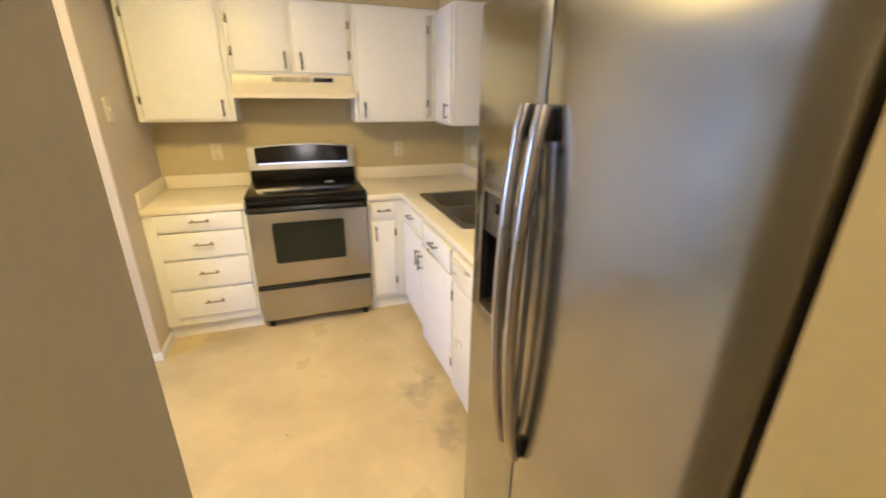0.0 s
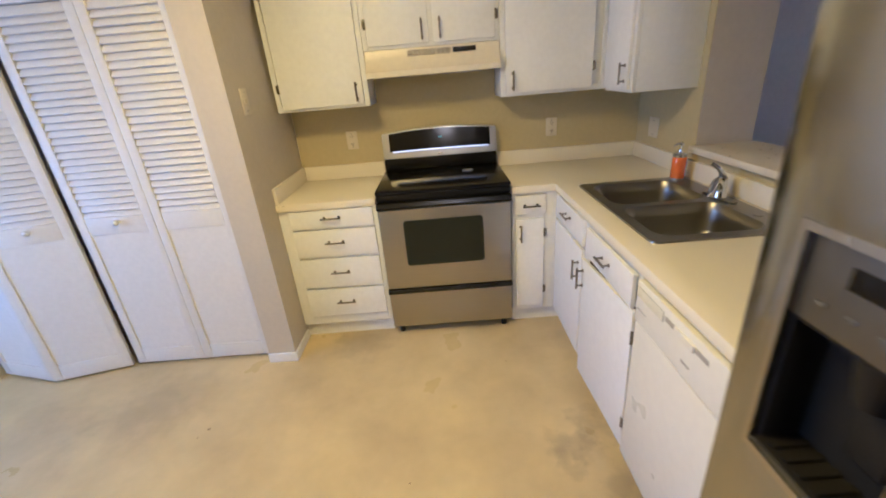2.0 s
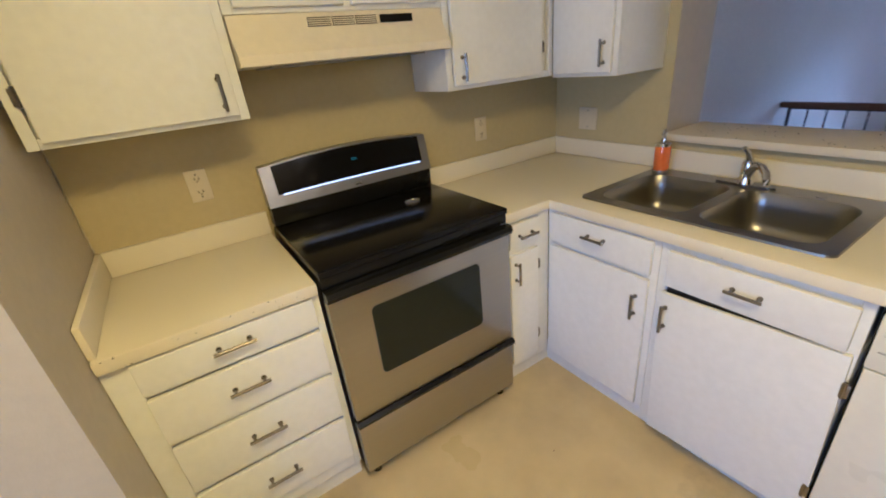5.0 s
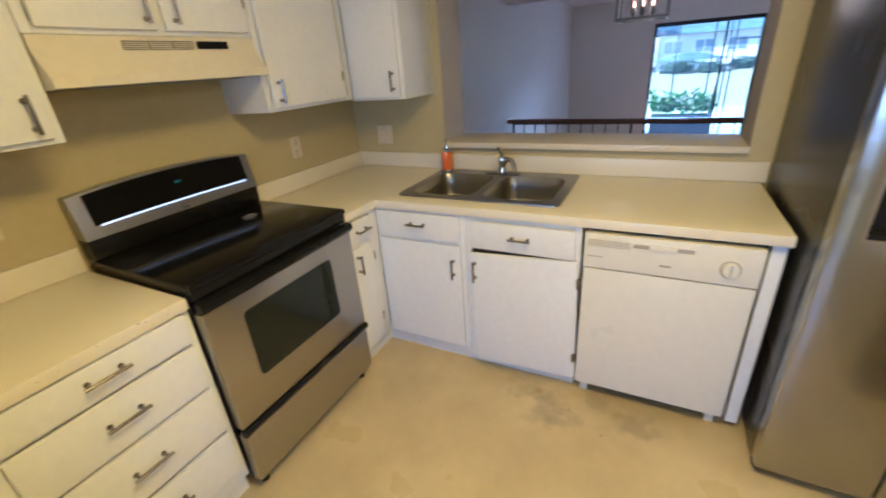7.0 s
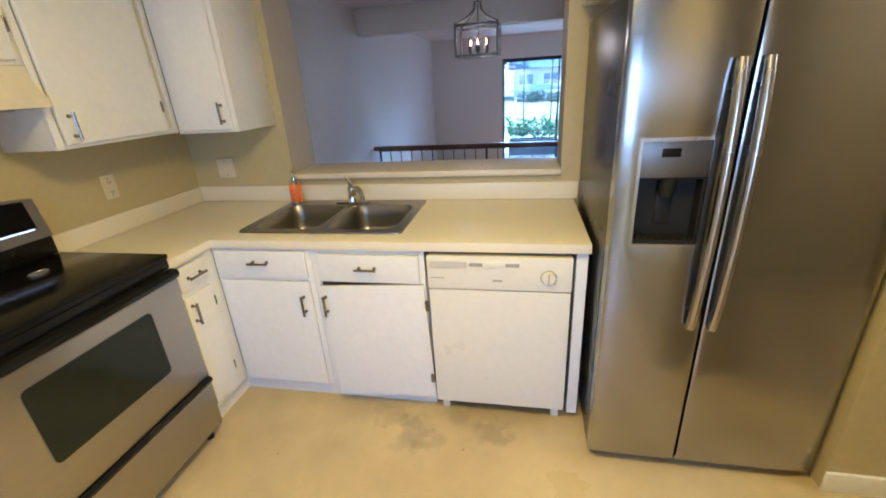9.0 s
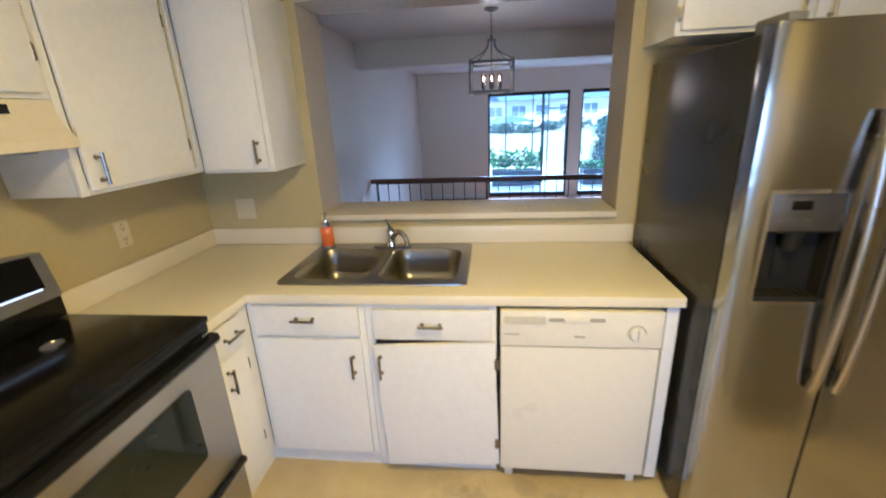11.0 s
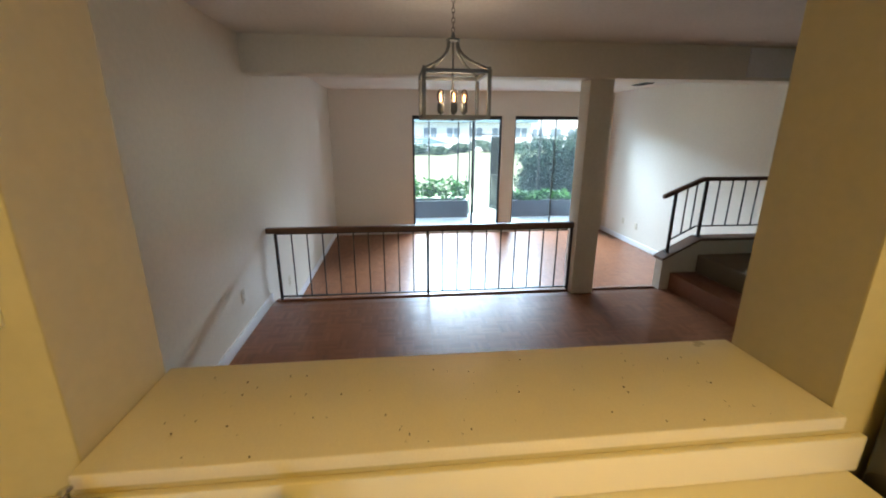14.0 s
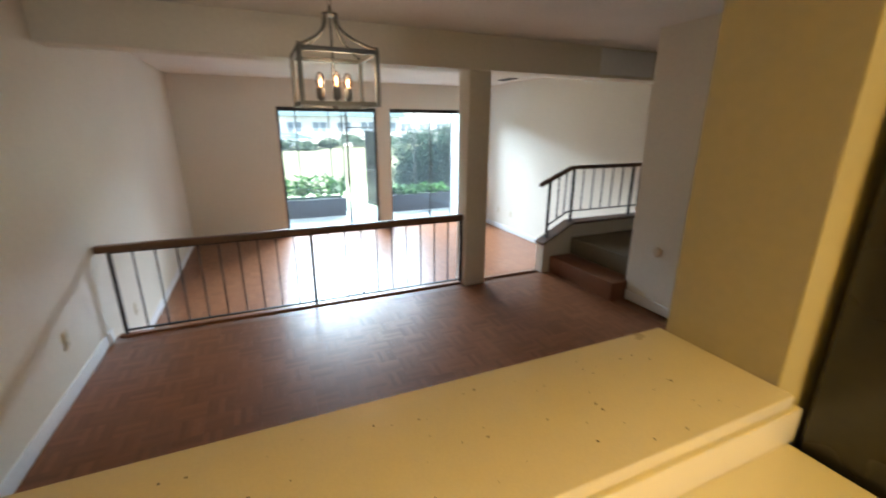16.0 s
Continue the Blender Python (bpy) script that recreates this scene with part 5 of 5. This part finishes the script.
PLANTER = mat("dark_planter_wood", (0.020, 0.022, 0.027), 0.7, vary=0.2, scale=6, bump=0.3)
SOIL = mat("soil", (0.04, 0.03, 0.02), 0.95, vary=0.3)

structure("ground", B(9.87, 200.0, -120.0, 120.0, -0.9, -0.46), GRASS, "sunlit lawn behind the house", "lawn")
structure("patio", B(9.87, 11.7, -2.6, 3.3, -0.459, -0.40), PATIO, "pale concrete patio slab", "patio")
structure("patio_wall", B(9.87, 10.29, -2.75, -1.63, -0.459, 2.6), STUCCO, "white stucco wing wall beside the patio door", "wall")


def leaf(bm, p, size, d, rng):
    """A folded leaf of four triangles."""
    d = d.normalized()
    side = d.cross(Vector((rng.uniform(-1, 1), rng.uniform(-1, 1), rng.uniform(-1, 1)))).normalized()
    up = d.cross(side)
    a = bm.verts.new(p)
    b = bm.verts.new(p + d * size * 0.5 + side * size * 0.26 + up * size * 0.08)
    c = bm.verts.new(p + d * size)
    e = bm.verts.new(p + d * size * 0.5 - side * size * 0.26 + up * size * 0.08)
    m = bm.verts.new(p + d * size * 0.5)
    for f in ((a, b, m), (b, c, m), (c, e, m), (e, a, m)):
        bm.faces.new(f)


def crown(centre, radii, count, size, rng, lumps=9):
    """A mass of leaves with an uneven outline: several lumps, each shell scattered with leaves."""
    bm = bm_new()
    cores = [Vector((rng.uniform(-0.7, 0.7), rng.uniform(-0.7, 0.7), rng.uniform(-0.6, 0.75))) for _ in range(lumps)]
    for k in range(count):
        core = cores[k % lumps]
        d = Vector((rng.gauss(0, 1), rng.gauss(0, 1), rng.gauss(0, 1))).normalized()
        q = core + d * (0.45 * rng.uniform(0.55, 1.05))
        p = Vector(centre) + Vector((q.x * radii[0], q.y * radii[1], q.z * radii[2]))
        leaf(bm, p, size * rng.uniform(0.6, 1.3), d + Vector((rng.uniform(-0.6, 0.6), rng.uniform(-0.6, 0.6), rng.uniform(-0.5, 0.5))), rng)
    return bm


def planter(name, x, y0, y1, label, rng, tall):
    """A low dark planter box with leafy plants."""
    p = thing(name, label, "planter", (x, (y0 + y1) / 2, -0.40), "patio planters")
    part("box", slab("z", [x - 0.25, x - 0.21, x + 0.21, x + 0.25], [y0, y0 + 0.04, y1 - 0.04, y1], {(1, 1)}, -0.399, 0.005), PLANTER, p)
    part("soil", B(x - 0.208, x + 0.208, y0 + 0.042, y1 - 0.042, -0.39, -0.04), SOIL, p)
    n = int((y1 - y0) / 0.14)
    for k in range(n):
        bm = bm_new()
        cy = y0 + (k + 0.5) * (y1 - y0) / n
        for s in range(5):
            base = Vector((x + rng.uniform(-0.15, 0.15), cy + rng.uniform(-0.06, 0.06), -0.05))
            tip = base + Vector((rng.uniform(-0.10, 0.10), rng.uniform(-0.10, 0.10), tall * rng.uniform(0.5, 1.05)))
            tube(bm, [base, (base + tip) / 2 + Vector((0.01, 0.01, 0)), tip], 0.006, 5)
            for q in range(14):
                w = rng.uniform(0.25, 1.0)
                a = rng.uniform(0, math.tau)
                leaf(bm, base.lerp(tip, w), rng.uniform(0.08, 0.16), Vector((math.cos(a), math.sin(a), rng.uniform(0.1, 0.9))), rng)
        part("plant", bm, LEAF2, p, "leafy green plant")
    return p


rng = random.Random(11)
planter("planter", 11.45, 0.66, 1.95, "dark planter box with tall leafy green plants on the patio", rng, 0.60)
planter("planter", 11.40, -2.02, -0.46, "dark planter box with low green plants on the patio", rng, 0.24)

hedge = thing("hedge", "large dark green clipped hedge beyond the patio", "hedge", (13.4, -2.6, -0.46))
part("trunk", tube(bm_new(), [(13.4, -2.6, -0.46), (13.42, -2.62, 0.2), (13.4, -2.5, 0.9)], [0.09, 0.07, 0.04], 8), BARK, hedge)
bm = crown((13.4, -2.75, 0.60), (1.0, 1.50, 1.02), 60000, 0.07, rng, 60)
for v in bm.verts:                      # the top slopes down towards the gate
    v.co.z -= max(0.0, v.co.y + 2.9) * 0.24 * max(0.0, v.co.z + 0.46) / 2.2
part("crown", bm, LEAF, hedge)


def tree(x, y, h, r, rng):
    t = thing("tree", "leafy green tree beyond the lawn", "tree", (x, y, -0.46), "far trees")
    bm = tube(bm_new(), [(x, y, -0.5), (x + 0.1, y, h * 0.3), (x, y + 0.1, h * 0.62)], [0.26, 0.2, 0.1], 8)
    for k in range(5):
        a = math.tau * k / 5
        tube(bm, [(x, y, h * (0.35 + 0.04 * k)), (x + r * 0.35 * math.cos(a), y + r * 0.35 * math.sin(a), h * 0.6), (x + r * 0.6 * math.cos(a), y + r * 0.6 * math.sin(a), h * 0.8)], [0.1, 0.06, 0.03], 6)
    part("trunk", bm, BARK, t)
    part("crown", crown((x, y, h * 0.72), (r, r, h * 0.36), 2600, 0.55, rng, 12), LEAF3, t)


for x, y, h, r in ((43, 5.6, 7, 3.2), (58, 2.0, 9, 4.0), (57, -9, 8, 3.6), (56, 16, 9, 4.2), (60, -16, 10, 4.5)):
    tree(x, y, h, r, rng)


def far_house(x, y0, y1, wall_h, roof_h, label):
    """A pale low house with dark windows, a door and a pitched roof."""
    h = thing("house", label, "house", (x + 3, (y0 + y1) / 2, -0.46), "far houses")
    part("wall", B(x, x + 7, y0, y1, -0.46, wall_h), STUCCO, h)
    part("roof", prism(bm_new(), [(x - 0.7, wall_h), (x + 3.5, wall_h + roof_h), (x + 7.7, wall_h)], "y", y0 - 0.6, y1 + 0.6), ROOF, h)
    n = max(3, int((y1 - y0) / 2.1))
    for k in range(n):
        c = y0 + (k + 0.5) * (y1 - y0) / n
        w = part("window", B(x - 0.06, x - 0.001, c - 0.75, c + 0.75, 0.88, 1.96, bevel=0.01), STUCCO, h)
        part("pane", B(x - 0.075, x - 0.061, c - 0.68, c - 0.04, 0.95, 1.89), DARKWIN, w)
        part("pane", B(x - 0.075, x - 0.061, c + 0.04, c + 0.68, 0.95, 1.89), DARKWIN, w)
    return h


far_house(46, -12, 2.6, 2.45, 1.5, "white single-storey house with grey-green roof across the lawn")
far_house(47, 5.0, 20, 2.4, 1.5, "white single-storey house with grey-green roof across the lawn")
far_house(52, -32, -13.5, 5.2, 2.0, "tall white house with grey-green roof beyond the lawn")

for x, y, r, h in ((42.5, -6.2, 1.4, 1.1), (42.0, -3.9, 1.2, 0.9), (38.8, 0.9, 1.1, 0.8), (38.6, -1.2, 0.9, 0.7), (43.0, 4.8, 1.3, 1.1), (42.4, -9.4, 1.2, 1.0)):
    b = thing("shrub", "rounded blue-green shrub in front of the far house", "shrub", (x, y, -0.46), "far shrubs")
    part("stem", tube(bm_new(), [(x, y, -0.5), (x + 0.04, y, -0.2), (x, y, 0.1)], [0.06, 0.05, 0.03], 6), BARK, b)
    part("foliage", crown((x, y, h * 0.5 - 0.42), (r * 0.8, r, h * 0.42), 1500, 0.22, rng, 10), LEAF3, b)

pav = thing("pavilion", "low pavilion with grey-green hip roof at the lawn's end", "pavilion", (41.2, 0.2, -0.46))
for px in (40.0, 42.4):
    for py in (-1.9, 0.2, 2.3):
        part("post", B(px - 0.08, px + 0.08, py - 0.08, py + 0.08, -0.46, 0.50), STUCCO, pav)
bm = bm_new()
ring = [bm.verts.new(p) for p in ((39.5, -2.5, 0.48), (42.9, -2.5, 0.48), (42.9, 2.9, 0.48), (39.5, 2.9, 0.48))]
peak = [bm.verts.new(p) for p in ((41.2, -0.5, 0.98), (41.2, 0.9, 0.98))]
for f in ((ring[0], ring[1], peak[0]), (ring[1], ring[2], peak[1], peak[0]), (ring[2], ring[3], peak[1]), (ring[3], ring[0], peak[0], peak[1]), (ring[3], ring[2], ring[1], ring[0])):
    bm.faces.new(f)
bmesh.ops.recalc_face_normals(bm, faces=bm.faces[:])
part("roof", bm, ROOF, pav)

# screen frame round the patio and its gate, open to the lawn
MESH = glass("dark_insect_screen", (0.60, 0.64, 0.66))
sf = thing("patio_enclosure", "dark slim metal screen enclosure round the patio", "enclosure", (11.72, 0.0, -0.40))
for y in (1.57, 0.845, 0.55, 0.437, -0.345, -1.25):
    part("post", B(11.705, 11.74, y - 0.016, y + 0.016, -0.40, 2.6), BRONZE, sf)
part("post", B(10.295, 10.345, -1.68, -1.62, -0.40, 2.6), BRONZE, sf)
part("top_bar", B(11.705, 11.74, -2.19, 3.2, 2.6, 2.64), BRONZE, sf)
part("gate_rail", B(11.707, 11.738, -0.328, 0.42, 1.56, 1.595), BRONZE, sf)
gate = thing("screen_gate", "dark metal screen gate, standing open to the lawn", "gate", (11.76, -0.33, -0.40))
turn = pose(11.76, -0.33, 0, 0, 0, 18)
bars = bm_new()
for u0, u1, z0, z1 in ((0.0, 0.035, -0.38, 1.53), (0.60, 0.635, -0.38, 1.53), (0.035, 0.60, -0.38, -0.30), (0.035, 0.60, 1.49, 1.53), (0.035, 0.60, 0.50, 0.54)):
    box(bars, u0, u1, -0.012, 0.012, z0, z1, 0.003)
bmesh.ops.transform(bars, matrix=turn, verts=bars.verts[:])
part("gate_frame", bars, BRONZE, gate)
for z0, z1 in ((-0.299, 0.499), (0.541, 1.489)):
    bm = B(0.036, 0.599, -0.002, 0.002, z0, z1)
    bmesh.ops.transform(bm, matrix=turn, verts=bm.verts[:])
    part("screen", bm, MESH, gate, "dark translucent insect screen")

# ---------------------------------------------------------------- parquet squares
T = 0.1524
bm = bm_new()
for k in range(5):
    box(bm, -T / 2 + 0.0002, T / 2 - 0.0002, -T / 2 + T * k / 5 + 0.0002, -T / 2 + T * (k + 1) / 5 - 0.0002, -0.0115, 0.0)
square = link_mesh("parquet_tile", bm, PARQUET)
mesh = square.data
bpy.data.objects.remove(square)
dining = bpy.data.objects["floor_dining"]
made, rest = 0, []
rngp = random.Random(3)
for i in range(20):
    for j in range(29):
        x, y = 2.29 + T * (i + 0.5), 3.615 - T * (j + 0.5)
        if x + T / 2 > 5.322 or y - T / 2 < -0.79:
            continue
        near = 3.3 <= x <= 5.3 and 0.3 <= y <= 3.6
        if near and made < 300:
            ob = new("parquet_tile", mesh)
            ob.parent = dining
            ob.location = (x, y, 0.0)
            ob.rotation_euler = (rngp.uniform(-0.0002, 0.0002), rngp.uniform(-0.0002, 0.0002), radians(90 * ((i + j) % 2)))
            made += 1
        else:
            rest.append((x, y, 0.0))


def squares(name, places, label):
    """Parquet squares past the near ones, as one sheet of real pieces."""
    verts, faces = [], []
    h = T / 2 - 0.0002
    for q, (x, y, z) in enumerate(places):
        across = (round(x / T) + round(y / T)) % 2
        for k in range(5):
            lo, hi = -T / 2 + T * k / 5 + 0.0002, -T / 2 + T * (k + 1) / 5 - 0.0002
            x0, x1, y0, y1 = (lo, hi, -h, h) if across else (-h, h, lo, hi)
            a, n = rngp.uniform(-0.00005, 0.00005), len(verts)
            verts += [(x + x0, y + y0, z + a), (x + x1, y + y0, z + a), (x + x1, y + y1, z - a), (x + x0, y + y1, z - a)]
            verts += [(px, py, z - 0.0115) for px, py, _ in verts[n:n + 4]]
            faces += [(n, n + 1, n + 2, n + 3), (n, n + 4, n + 5, n + 1), (n + 1, n + 5, n + 6, n + 2), (n + 2, n + 6, n + 7, n + 3), (n + 3, n + 7, n + 4, n)]
    me = bpy.data.meshes.new(name)
    me.from_pydata(verts, [], faces)
    me.materials.append(PARQUET_FAR)
    return tagged(new(name, me), label, "parquet", kind="stuff")


squares("parquet_dining", rest, "brown finger parquet squares of the dining floor")
far = []
for i in range(29):
    for j in range(38):
        x, y = 5.38 + T * (i + 0.5), 3.615 - T * (j + 0.5)
        if x + T / 2 < 9.70 and y - T / 2 > -2.05 and not (x < 5.66 + T / 2 and -0.48 - T / 2 < y < 0.28 + T / 2):
            far.append((x, y, LIVING))
squares("parquet_living", far, "brown finger parquet squares of the living room floor")
